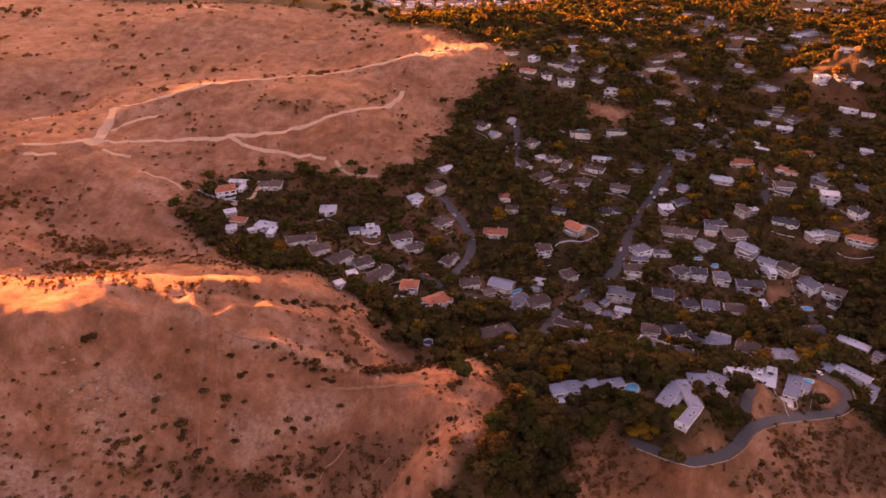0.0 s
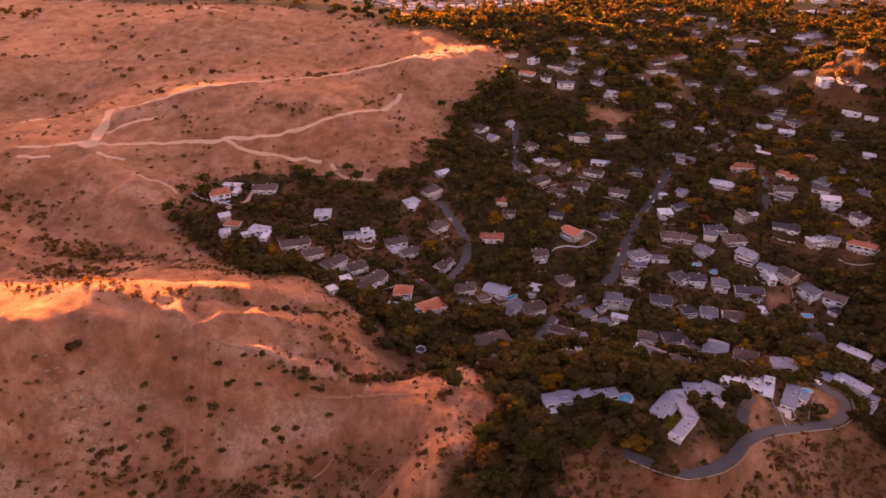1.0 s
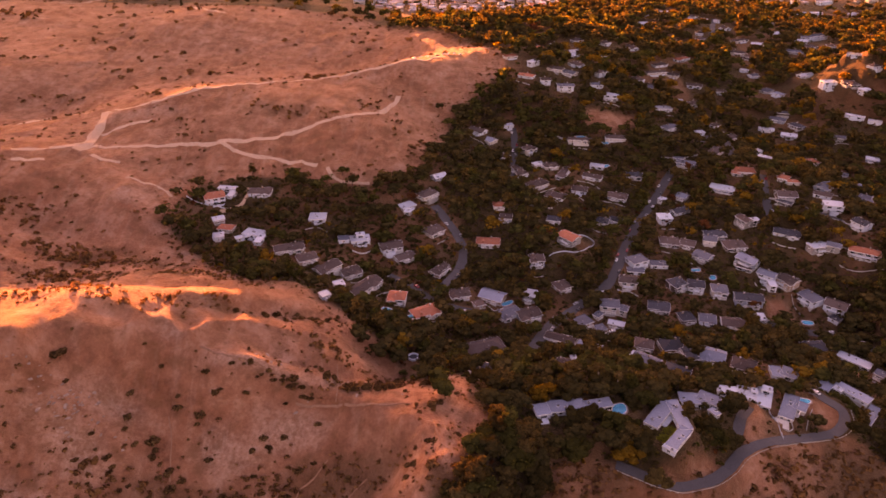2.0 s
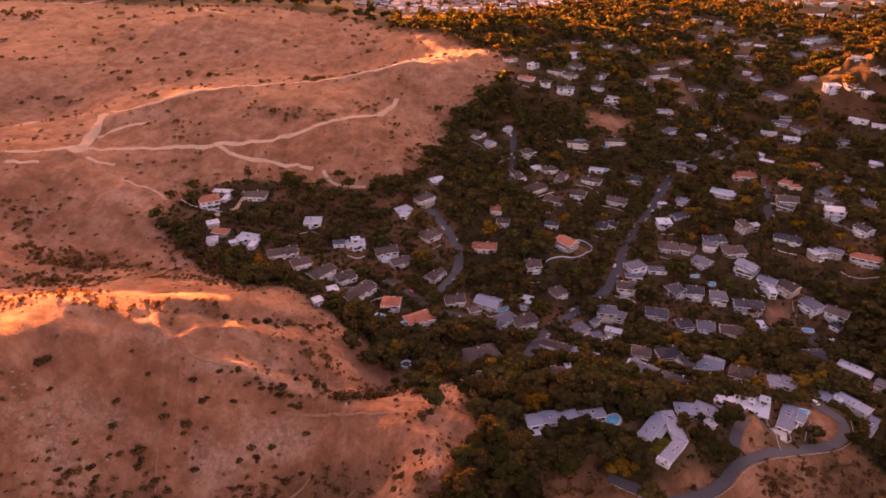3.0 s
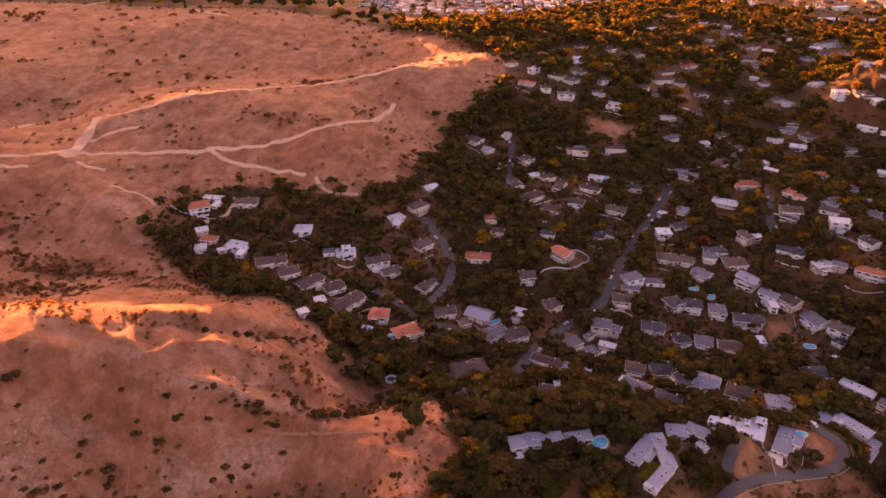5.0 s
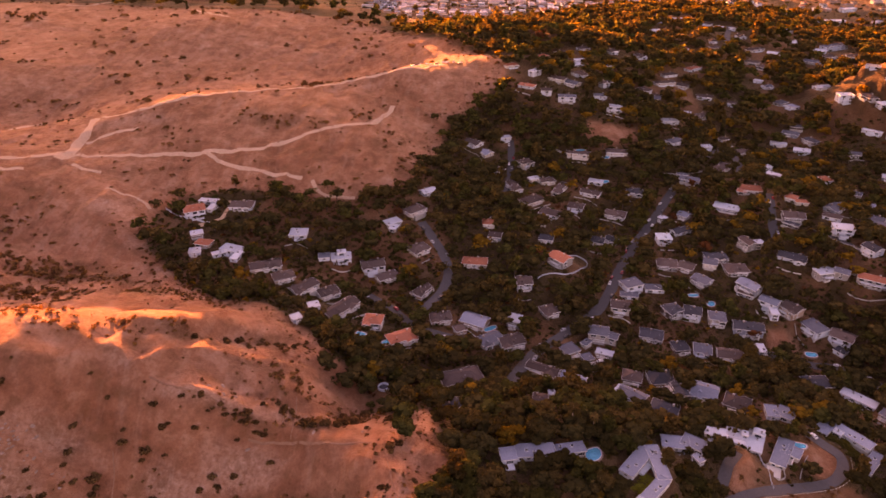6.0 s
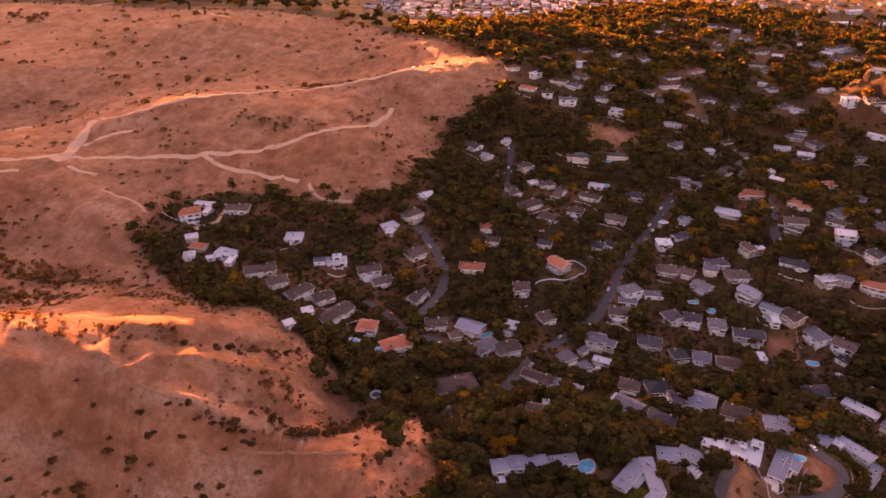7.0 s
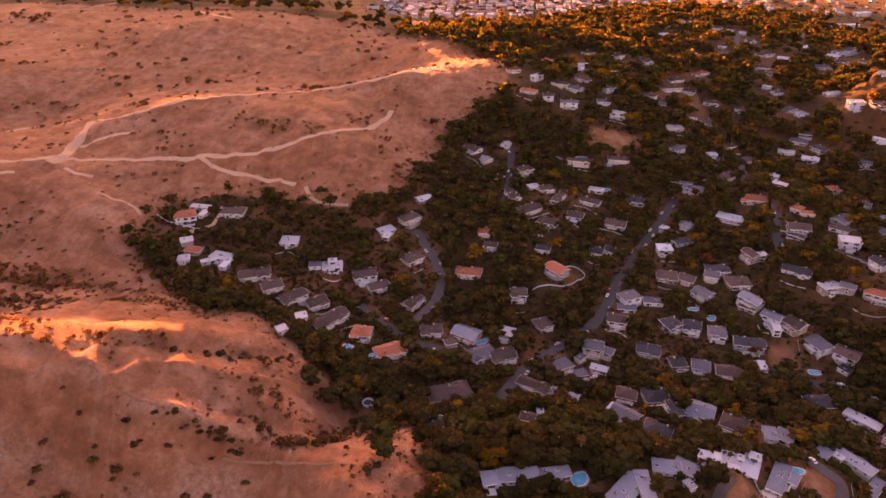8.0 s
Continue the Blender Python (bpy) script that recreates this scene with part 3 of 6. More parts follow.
plot(-56, 480, 12, 14, 9.5, 1, "f", "W", "w", [(-56, 482, 12, 6, 4.5, 2, "f", "W"), (-68, 478, 12, 7.8, 7, 1, "f", "L")])
plot(-33, 479, 16, 16.3, 10.8, 1, "g", "T", "w")
plot(-22, 469, 34, 14.4, 8.6, 1, "g", "T", "c")
plot(-59, 441, 37, 13.4, 9.8, 1, "g", "T", "c")
plot(-90, 497, 2, 12.4, 10.8, 1, "f", "W", "w")
plot(-135, 478, -18, 15, 8.5, 1, "f", "W", "w", [(-128.5, 469, 82, 13, 5, 1, "f", "W"), (-142, 471.5, 30, 10, 4.2, 1, "f", "W")])
plot(-166, 494, 26, 8.6, 6.5, 1, "f", "W", "t", [(-157, 483, -10, 11.3, 7.5, 1, "h", "R")])
plot(-160, 472, 14, 7.7, 7.5, 1, "f", "W", "w")
plot(-140, 525, 3, 17.5, 10, 1, "h", "T", "w")
plot(-175, 518, 24, 15, 12, 2, "h", "R", "w", [(-168, 532, -6, 15, 5, 1, "f", "W"), (-162.5, 523, 82, 10, 4.5, 1, "f", "W")])
plot(129, 731, -4, 16.5, 8.1, 2, "g", "G", "w")
plot(109, 738, 2, 9.6, 8.1, 2, "g", "T", "w")
plot(90, 747, -26, 16.3, 8.1, 1, "h", "R", "w")
plot(99, 770, 45, 12.4, 7.1, 2, "f", "W", "w")
plot(75, 784, 20, 13.4, 7.1, 1, "h", "R", "c")
plot(123, 768, -31, 16.5, 8.1, 1, "h", "T", "c")
plot(149, 790, -56, 15.7, 9.2, 1, "h", "T", "w")
plot(147, 828, 24, 11.4, 8.1, 1, "g", "W", "w")
plot(174, 780, 33, 11.4, 7.1, 2, "h", "T", "w")
plot(165, 750, 2, 12.4, 7.1, 1, "g", "G", "w")
plot(177, 730, -12, 14.4, 8.1, 2, "f", "W", "w")
plot(225, 821, -45, 14.4, 9.2, 2, "h", "T", "w")
plot(238, 818, -36, 12.4, 8.1, 1, "g", "T", "w")
plot(265, 878, 23, 17.4, 9.2, 1, "h", "T", "w")
plot(256, 857, 11, 24.4, 7.5, 1, "h", "T", "c")
plot(304, 920, 33, 21.8, 7.5, 1, "h", "R", "w")
plot(299, 841, -18, 16.5, 8.1, 1, "g", "T", "w")
plot(329, 835, -25, 8.6, 7.1, 1, "g", "T", "w")
plot(237, 743, -4, 16.3, 9.2, 1, "f", "W", "w")
plot(231, 694, 36, 15.3, 9.2, 1, "h", "G", "w")
plot(266, 705, 12, 8.6, 6.1, 1, "f", "W", "w")
plot(380, 905, -47, 9.6, 5, 1, "f", "W", "w")
plot(434, 858, 21, 18.3, 8.1, 1, "g", "W", "w")
plot(434, 801, 2, 15.3, 10.1, 3, "f", "W", "w")
plot(451, 786, -83, 17.4, 10.1, 1, "h", "T", "d")
plot(458, 769, 2, 10.6, 8.1, 2, "h", "W", "w")
plot(396, 832, -60, 11.4, 8.1, 1, "f", "L", "w")
plot(442, 745, -38, 18.3, 5, 1, "f", "W", "w")
plot(457, 732, -29, 12.4, 6.1, 1, "f", "W", "w")
plot(385, 787, -15, 12.4, 8.1, 1, "f", "G", "d")
plot(389, 756, -64, 14.4, 9.2, 1, "h", "D", "d")
plot(357, 757, -19, 15.7, 6.1, 1, "f", "W", "w")
plot(375, 741, -21, 15.3, 8.1, 1, "g", "W", "w")
plot(416, 717, -14, 10.6, 8.1, 1, "g", "G", "g")
plot(428, 670, -25, 11.4, 8.1, 1, "f", "W", "s")
plot(295, 744, 24, 8.6, 7.1, 1, "h", "T", "w")
plot(434, 1008, -23, 18.3, 10, 1, "f", "W", "w")
plot(413, 1023, 26, 26.1, 8.3, 1, "h", "T", "c")
plot(484, 1167, 2, 16.5, 10.1, 2, "f", "W", "w", [(498, 1161, 24, 17.4, 8.3, 1, "f", "W")])
plot(521, 1034, 28, 43.5, 10, 2, "f", "G", "w")
plot(348, 1184, 2, 22.6, 6.6, 1, "f", "W", "w")
plot(391, 1127, 43, 20, 9.2, 1, "h", "W", "w")
plot(412, 1082, -82, 15.7, 9.2, 1, "g", "T", "w")
plot(315, 1015, -76, 15.3, 8.1, 1, "h", "R", "w")
plot(366, 1055, -15, 10.6, 9.2, 1, "h", "T", "w")
plot(240, 1109, 41, 20, 9.2, 1, "h", "T", "w")
plot(237, 914, -67, 17.4, 8.1, 1, "g", "T", "w")
plot(683, 1305, -72, 27.8, 8.3, 1, "h", "T", "w")
plot(709, 1255, 21, 20.9, 10.1, 1, "f", "W", "w")
plot(635, 1333, 2, 17.4, 9.2, 1, "f", "W", "w")
plot(533, 948, 34, 21.8, 7.5, 1, "g", "T", "w")
plot(413, 1126, 2, 7.7, 7.7, 1, "f", "W", "w")
plot(165, 898, 25, 13.4, 9.2, 1, "h", "T", "w")
plot(200, 901, 28, 12.4, 9.2, 1, "h", "T", "w")
plot(136, 880, 28, 11.4, 9.2, 1, "g", "T", "w")
plot(588, 1268, 2, 16.3, 9.2, 1, "h", "T", "w")
plot(473, 791, 23, 11.4, 9.2, 1, "h", "T", "w")
plot(496, 989, 25, 14.4, 10.1, 1, "h", "T", "d")
plot(675, 1205, 16, 27.8, 7.5, 1, "h", "T", "d")
plot(402, 955, -44, 14.4, 9.2, 1, "h", "T", "d")
plot(153, 837, 8, 10.6, 8.0, 2, "f", "W", "w")
plot(295, 1096, 8, 14.2, 9.5, 2, "f", "W", "w")
plot(316, 1173, 8, 13.3, 9.5, 1, "h", "R", "w")
plot(137, 762, -40, 15.7, 9.5, 1, "g", "G", "c")
plot(229, 806, 8, 21.1, 9.5, 1, "g", "G", "g")
plot(502, 1151, 35, 17.6, 9.5, 2, "f", "W", "w")
plot(662, 1335, 8, 23.3, 9.5, 1, "f", "W", "w")
plot(709, 1406, 25, 32.0, 9.5, 2, "f", "W", "w")
plot(726, 1329, 35, 18.9, 9.5, 1, "f", "W", "w")
plot(495, 1016, -10, 15.8, 9.5, 1, "g", "W", "w")
plot(470, 830, -30, 14.7, 9.5, 1, "f", "W", "w")
plot(470, 969, -30, 21.8, 9.5, 1, "g", "G", "g")
plot(361, 1026, 25, 13.6, 9.5, 1, "h", "T", "c")
plot(278, 859, -30, 12.7, 9.5, 1, "g", "T", "c")
plot(387, 845, 35, 14.6, 9.5, 1, "h", "G", "g")
plot(268, 795, -10, 9.3, 6.9, 1, "f", "W", "w")
plot(385, 888, 25, 10.6, 7.9, 1, "g", "G", "w")
plot(308, 727, 35, 15.0, 9.5, 1, "h", "T", "t")
plot(311, 648, -40, 12.6, 9.4, 1, "f", "W", "g")
plot(375, 775, -30, 16.3, 9.5, 1, "h", "G", "s")
plot(331, 570, 35, 14.7, 9.5, 1, "g", "G", "s")
plot(362, 563, -40, 13.9, 9.5, 1, "g", "G", "w")
plot(381, 1148, -40, 15.1, 9.5, 1, "h", "T", "w")
plot(247, 1014, 35, 13.0, 9.5, 1, "h", "T", "c")
plot(114, 859, 35, 10.8, 8.1, 1, "h", "R", "c")
plot(186, 842, 8, 10.8, 8.1, 2, "h", "T", "w")
plot(284, 794, 25, 12.0, 9.0, 1, "h", "T", "c")
plot(394, 973, -10, 18.0, 9.5, 1, "h", "T", "c")
plot(524, 981, -10, 17.3, 9.5, 1, "h", "T", "w")
plot(480, 1063, 35, 16.4, 9.5, 1, "f", "W", "w")

# ---- outlines of the open slopes and bare patches, in plan ----
OPEN = [
    [(0, 205), (4, 219), (16, 227), (22, 246), (32, 256), (30, 267), (19, 282), (23, 286), (14, 313), (-1, 310), (-13, 330), (-26, 347), (-44, 363), (-63, 383), (-75, 397), (-92, 405), (-113, 402), (-134, 411), (-166, 446), (-191, 470), (-202, 486), (-200, 512), (-190, 540), (-166, 548), (-132, 544), (-90, 536), (-67, 534), (-37, 550), (-11, 574), (8, 635), (13, 676), (30, 712), (60, 743), (69, 788), (40, 870), (-40, 1010), (-130, 1120), (-330, 1180), (-1500, 1250), (-1500, -400), (10, -400)],
    [(52, 205), (56, 238), (65, 250), (86, 249), (116, 242), (142, 253), (161, 270), (223, 296), (238, 299), (262, 270), (300, 100), (200, -100), (40, 100)],
    [(146, 704), (168, 703), (196, 709), (196, 690), (172, 673), (157, 677), (139, 680)],
    [(220, 327), (229, 320), (226, 306), (214, 299), (208, 307)],
    [(247, 453), (257, 452), (265, 440), (258, 434), (242, 431), (242, 442)],
    [(172, 299), (184, 309), (182, 295), (178, 286), (162, 278)],
    [(113, 251), (130, 259), (147, 268), (143, 257), (128, 247), (113, 246)],
]
POOLS = [(97.3, 281.4, 3.6, 3.8, 12), (211.6, 319.2, 3.4, 2.2, -19), (257.6, 343.6, 3.0, 2.0, -50), (271.5, 435.5, 3.4, 2.6, -15), (211, 471, 2.4, 3.2, 0), (200, 478, 3.4, 2.0, 0), (154, 621, 4.0, 3.0, 10), (137, 662, 4.0, 2.8, 0), (160, 655, 2.8, 3.4, 0), (-12, 391, 3.4, 2.3, 20), (-29, 394, 2.8, 1.8, -30), (52, 421, 4.2, 2.0, 30)]
LATTICE = np.random.default_rng(5).random((256, 256))


def value_noise(x, y):
    xi, yi = np.floor(x).astype(int), np.floor(y).astype(int)
    u, v = x - xi, y - yi
    u, v = u * u * (3 - 2 * u), v * v * (3 - 2 * v)
    a, b = LATTICE[xi % 256, yi % 256], LATTICE[(xi + 1) % 256, yi % 256]
    c, d = LATTICE[xi % 256, (yi + 1) % 256], LATTICE[(xi + 1) % 256, (yi + 1) % 256]
    return (a * (1 - u) + b * u) * (1 - v) + (c * (1 - u) + d * u) * v


def fractal(x, y, size, octaves=4):
    """Fractal noise between -1 and 1."""
    total, gain = 0 * x, 1.0
    for k in range(octaves):
        total = total + gain * (value_noise(x / size + 17 * k, y / size + 31 * k) * 2 - 1)
        size, gain = size / 2.03, gain * 0.5
    return total / 1.9


def inside(x, y, outline):
    hit = np.zeros(np.shape(x), bool)
    for (x0, y0), (x1, y1) in zip(outline, outline[1:] + outline[:1]):
        if y0 != y1:
            hit ^= ((y0 > y) != (y1 > y)) & (x < (x1 - x0) * (y - y0) / (y1 - y0) + x0)
    return hit


def open_at(x, y):
    wx, wy = x + 7 * fractal(x, y, 22, 3), y + 7 * fractal(x + 400, y, 22, 3)
    hit = np.zeros(np.shape(x), bool)
    for outline in OPEN:
        hit |= inside(wx, wy, outline)
    return hit


# thickets of scrub on the open slopes: x, y, reach along x and y, density
THICKETS = [(-35, 291, 22, 7, 0.7), (-22, 309, 14, 10, 0.7), (-241, 438, 60, 16, 0.75), (-205, 428, 40, 14, 0.7), (-240, 400, 60, 14, 0.6), (-165, 405, 36, 12, 0.7), (-83, 238, 26, 12, 0.85), (-45, 240, 26, 14, 0.9), (-117, 234, 18, 14, 0.55), (-145, 233, 12, 10, 0.6), (2, 274, 9, 5, 0.7), (6, 304, 10, 8, 0.6), (20, 222, 26, 14, 0.9), (-30, 250, 30, 14, 0.75), (-70, 250, 30, 12, 0.6), (74, 237, 38, 24, 1.0), (215, 268, 60, 34, 1.0), (150, 248, 40, 12, 0.6), (-113, 333, 14, 9, 0.6), (-70, 352, 22, 8, 0.5), (-194, 488, 12, 17, 0.9), (-184, 493, 14, 14, 0.8), (-330, 480, 70, 30, 0.5), (-140, 640, 60, 18, 0.35), (-60, 360, 16, 10, 0.5), (-160, 328, 45, 9, 0.42), (-70, 322, 30, 6, 0.4), (-70, 286, 26, 4, 0.5)]
# bare, pale soil and stony ground on the slopes: x, y, reach along x and y
PALE = [(-148, 264, 16, 8), (-158, 241, 22, 9), (-179, 216, 24, 12), (-64, 270, 20, 8), (-96, 259, 13, 9), (12, 240, 4, 14), (-198, 474, 16, 9), (-170, 446, 14, 6), (-232, 506, 22, 14), (-85, 290, 26, 4), (-50, 292, 14, 4), (14, 310, 12, 5), (-125, 300, 10, 6), (-300, 575, 14, 10), (-280, 640, 50, 10), (-130, 405, 20, 5)]


def thicket(x, y):
    """How thickly scrub covers an open slope, from 0 to 1."""
    rough, dense = fractal(x, y, 26, 4), 0 * x
    for zx, zy, rx, ry, more in THICKETS:
        dense = np.maximum(dense, more * np.clip(1.6 - 1.6 * np.hypot((x - zx) / rx, (y - zy) / ry) + 0.7 * rough, 0, 1))
    return dense


def pale(x, y):
    """How far the soil lies bare and pale, from 0 to 1."""
    rough, most = fractal(x + 60, y, 18, 4), 0 * x
    for zx, zy, rx, ry in PALE:
        most = np.maximum(most, np.clip(1.25 - np.hypot((x - zx) / rx, (y - zy) / ry) + 0.75 * rough, 0, 1))
    return most


def crest(points, height, reach):
    CRESTS.append((points, height, reach))


CRESTS = []
crest([(-178, 319), (-161, 333), (-131, 342), (-109, 348), (-105, 368), (-83, 390)], 3.0, 8.0)
crest([(-134, 305), (-118, 298), (-108, 312), (-96, 323), (-80, 324), (-62, 328), (-48, 338)], 5.0, 5.0)
crest([(-118, 298), (-100, 291), (-87, 292), (-66, 290), (-45, 284), (-31, 278), (-11, 267), (10, 252)], 4.0, 5.0)
crest([(-124, 322), (-108, 334), (-92, 345), (-75, 352), (-58, 366)], -5.0, 7.0)
crest([(-84, 308), (-70, 303), (-58, 304), (-40, 300), (-26, 308), (-15, 326)], -5.0, 7.0)
crest([(-321, 553), (-302, 578), (-308, 619), (-300, 645), (-264, 654), (-220, 678), (-177, 701), (-100, 735), (-31, 758)], 5.0, 16.0)


# unseen ridge to the north-west, added and shaped to shade the near slopes
SHADE_RIDGE_X = [-2600, -1800, -1100, -830, -770, -700, -560, -460, -330, -200]
SHADE_RIDGE_Z = [80, 130, 148, 146, 129, 144, 144, 100, 35, 0]


def away(x, y, points):
    """The distance from a line of points."""
    best = np.full(np.shape(x), 1e9)
    for (x0, y0), (x1, y1) in zip(points, points[1:]):
        k = np.clip(((x - x0) * (x1 - x0) + (y - y0) * (y1 - y0)) / ((x1 - x0) ** 2 + (y1 - y0) ** 2), 0, 1)
        best = np.minimum(best, np.hypot(x - x0 - k * (x1 - x0), y - y0 - k * (y1 - y0)))
    return best


def natural(x, y):
    z = BASE + 0 * x
    for hx, hy, reach, height in HILLS:
        z = z + height * np.exp(-((x - hx) ** 2 + (y - hy) ** 2) / (2 * reach * reach))
    z = z + np.interp(x, SHADE_RIDGE_X, SHADE_RIDGE_Z) * np.exp(-((y - 1990) / 140) ** 2)
    bare = open_at(x, y)
    wx, wy = x + 8 * fractal(x, y, 40, 2), y + 8 * fractal(x + 90, y, 40, 2)
    gully = 1 - np.abs(fractal(wx * 1.5, wy * 0.7, 30, 4)) * 2.2
    rill = np.abs(fractal(wx * 2.2, wy * 0.45, 14, 3))
    for points, height, reach in CRESTS:
        z = z + height * (np.exp(-away(x + 2.2 * fractal(x, y, 16, 3), y + 2.2 * fractal(x + 90, y, 16, 3), points) / reach) )
    return z + 0.7 * fractal(x, y, 25, 4) + np.where(bare, 2.4 * (gully - 0.55) + 1.3 * (rill - 0.25) + np.where(y < 440, 1.7, 0.9) * fractal(x, y, 9, 3), 0)


def line(points, step=2.0):
    """A smooth line through the points, in even steps."""
    p = [np.array(q, float) for q in points]
    p = [2 * p[0] - p[1], *p, 2 * p[-1] - p[-2]]
    out = []
    for a, b, c, d in zip(p, p[1:], p[2:], p[3:]):
        for t in np.arange(0, 1, step / max(np.linalg.norm(c - b), step)):
            out.append(0.5 * (2 * b + (c - a) * t + (2 * a - 5 * b + 4 * c - d) * t * t + (3 * b - a - 3 * c + d) * t ** 3))
    return np.array([*out, p[-2]])


def steps_out(start, step, end, growth=1.13):
    out = []
    while start < end:
        step *= growth
        start += step
        out.append(start)
    return out


XS = np.array([-430 - v for v in steps_out(0, 3, 4200)][::-1] + list(np.arange(-430, 521, 3.0)) + [520 + v for v in steps_out(0, 3, 4200)])
YS = np.array([150 - v for v in steps_out(0, 2.6, 2000)][::-1] + list(np.arange(150, 600, 2.6)) + list(np.arange(600, 1450, 6.0)) + [1450 + v for v in steps_out(0, 6, 3300)])
GX, GY = np.meshgrid(XS, YS, indexing="ij")
GZ = natural(GX, GY)


def nature_at(x, y):
    return float(natural(np.array([float(x)]), np.array([float(y)]))[0])


for _, _, wings in PLOTS:
    shared = 100 < wings[0][0] < 130 and wings[0][1] < 300
    for x, y, turn, length, width, *_ in wings:
        level = nature_at(*wings[0][:2]) if shared else nature_at(x, y)
        c, s = math.cos(radians(turn)), math.sin(radians(turn))
        i0, i1 = np.searchsorted(XS, (x - 45, x + 45))
        j0, j1 = np.searchsorted(YS, (y - 45, y + 45))
        dx, dy = GX[i0:i1, j0:j1] - x, GY[i0:i1, j0:j1] - y
        d = np.maximum(np.abs(dx * c + dy * s) - length / 2 - 2, np.abs(dy * c - dx * s) - width / 2 - 2)
        k = np.clip(1 - d / 6, 0, 1)
        k = k * k * (3 - 2 * k)
        GZ[i0:i1, j0:j1] = GZ[i0:i1, j0:j1] * (1 - k) + level * k

for x, y, a, b, turn in POOLS + [(-9, 346, 4, 4, 0)]:
    i0, i1 = np.searchsorted(XS, (x - 30, x + 30))
    j0, j1 = np.searchsorted(YS, (y - 30, y + 30))
    k = np.clip(1 - (np.hypot(GX[i0:i1, j0:j1] - x, GY[i0:i1, j0:j1] - y) - max(a, b) - 2.5) / 6, 0, 1)
    k = k * k * (3 - 2 * k)
    GZ[i0:i1, j0:j1] = GZ[i0:i1, j0:j1] * (1 - k) + nature_at(x, y) * k

ROAD_LINES = []
for name, width, points in ROADS:
    p = line(points)
    z = natural(p[:, 0], p[:, 1])
    z = np.convolve(np.pad(z, 6, "edge"), np.ones(13) / 13, "valid")
    ROAD_LINES.append((name, width, p, z))
    i0, i1 = np.searchsorted(XS, (p[:, 0].min() - 20, p[:, 0].max() + 20))
    j0, j1 = np.searchsorted(YS, (p[:, 1].min() - 20, p[:, 1].max() + 20))
    gx, gy = GX[i0:i1, j0:j1], GY[i0:i1, j0:j1]
    best, at = np.full(gx.shape, 1e9), np.zeros(gx.shape)
    for (px, py), pz in zip(p, z):
        d = np.hypot(gx - px, gy - py)
        at = np.where(d < best, pz, at)
        best = np.minimum(best, d)
    k = np.clip(1 - (best - width / 2 - 2.5) / 5, 0, 1)
    k = k * k * (3 - 2 * k)
    GZ[i0:i1, j0:j1] = GZ[i0:i1, j0:j1] * (1 - k) + at * k


def ground(x, y):
    """The height of the finished ground."""
    i = int(np.clip(np.searchsorted(XS, x) - 1, 0, len(XS) - 2))
    j = int(np.clip(np.searchsorted(YS, y) - 1, 0, len(YS) - 2))
    u, v = (x - XS[i]) / (XS[i + 1] - XS[i]), (y - YS[j]) / (YS[j + 1] - YS[j])
    return float((GZ[i, j] * (1 - u) + GZ[i + 1, j] * u) * (1 - v) + (GZ[i, j + 1] * (1 - u) + GZ[i + 1, j + 1] * u) * v)


def build_ground():
    nx, ny = GX.shape
    co = np.stack([GX, GY, GZ], -1).reshape(-1, 3)
    idx = np.arange(nx * ny).reshape(nx, ny)
    quads = np.stack([idx[:-1, :-1], idx[1:, :-1], idx[1:, 1:], idx[:-1, 1:]], -1).reshape(-1, 4)
    me = bpy.data.meshes.new("ground")
    me.vertices.add(len(co))
    me.vertices.foreach_set("co", co.ravel())
    me.loops.add(quads.size)
    me.loops.foreach_set("vertex_index", quads.ravel())
    me.polygons.add(len(quads))
    me.polygons.foreach_set("loop_start", np.arange(0, quads.size, 4))
    me.polygons.foreach_set("use_smooth", np.ones(len(quads), bool))
    me.materials.append(EARTH)
    me.update(calc_edges=True)
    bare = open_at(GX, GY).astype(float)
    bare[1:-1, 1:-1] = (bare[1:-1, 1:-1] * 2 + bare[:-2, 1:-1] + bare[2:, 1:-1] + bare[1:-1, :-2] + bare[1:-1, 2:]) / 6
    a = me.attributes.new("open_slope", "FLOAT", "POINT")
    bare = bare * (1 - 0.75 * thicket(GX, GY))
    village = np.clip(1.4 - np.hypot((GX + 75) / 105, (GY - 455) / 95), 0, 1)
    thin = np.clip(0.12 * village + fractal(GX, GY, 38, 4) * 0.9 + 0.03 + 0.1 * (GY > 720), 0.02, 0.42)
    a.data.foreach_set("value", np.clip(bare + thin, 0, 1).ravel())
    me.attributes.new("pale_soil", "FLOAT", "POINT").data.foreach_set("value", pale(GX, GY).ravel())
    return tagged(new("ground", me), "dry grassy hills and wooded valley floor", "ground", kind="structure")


build_ground()


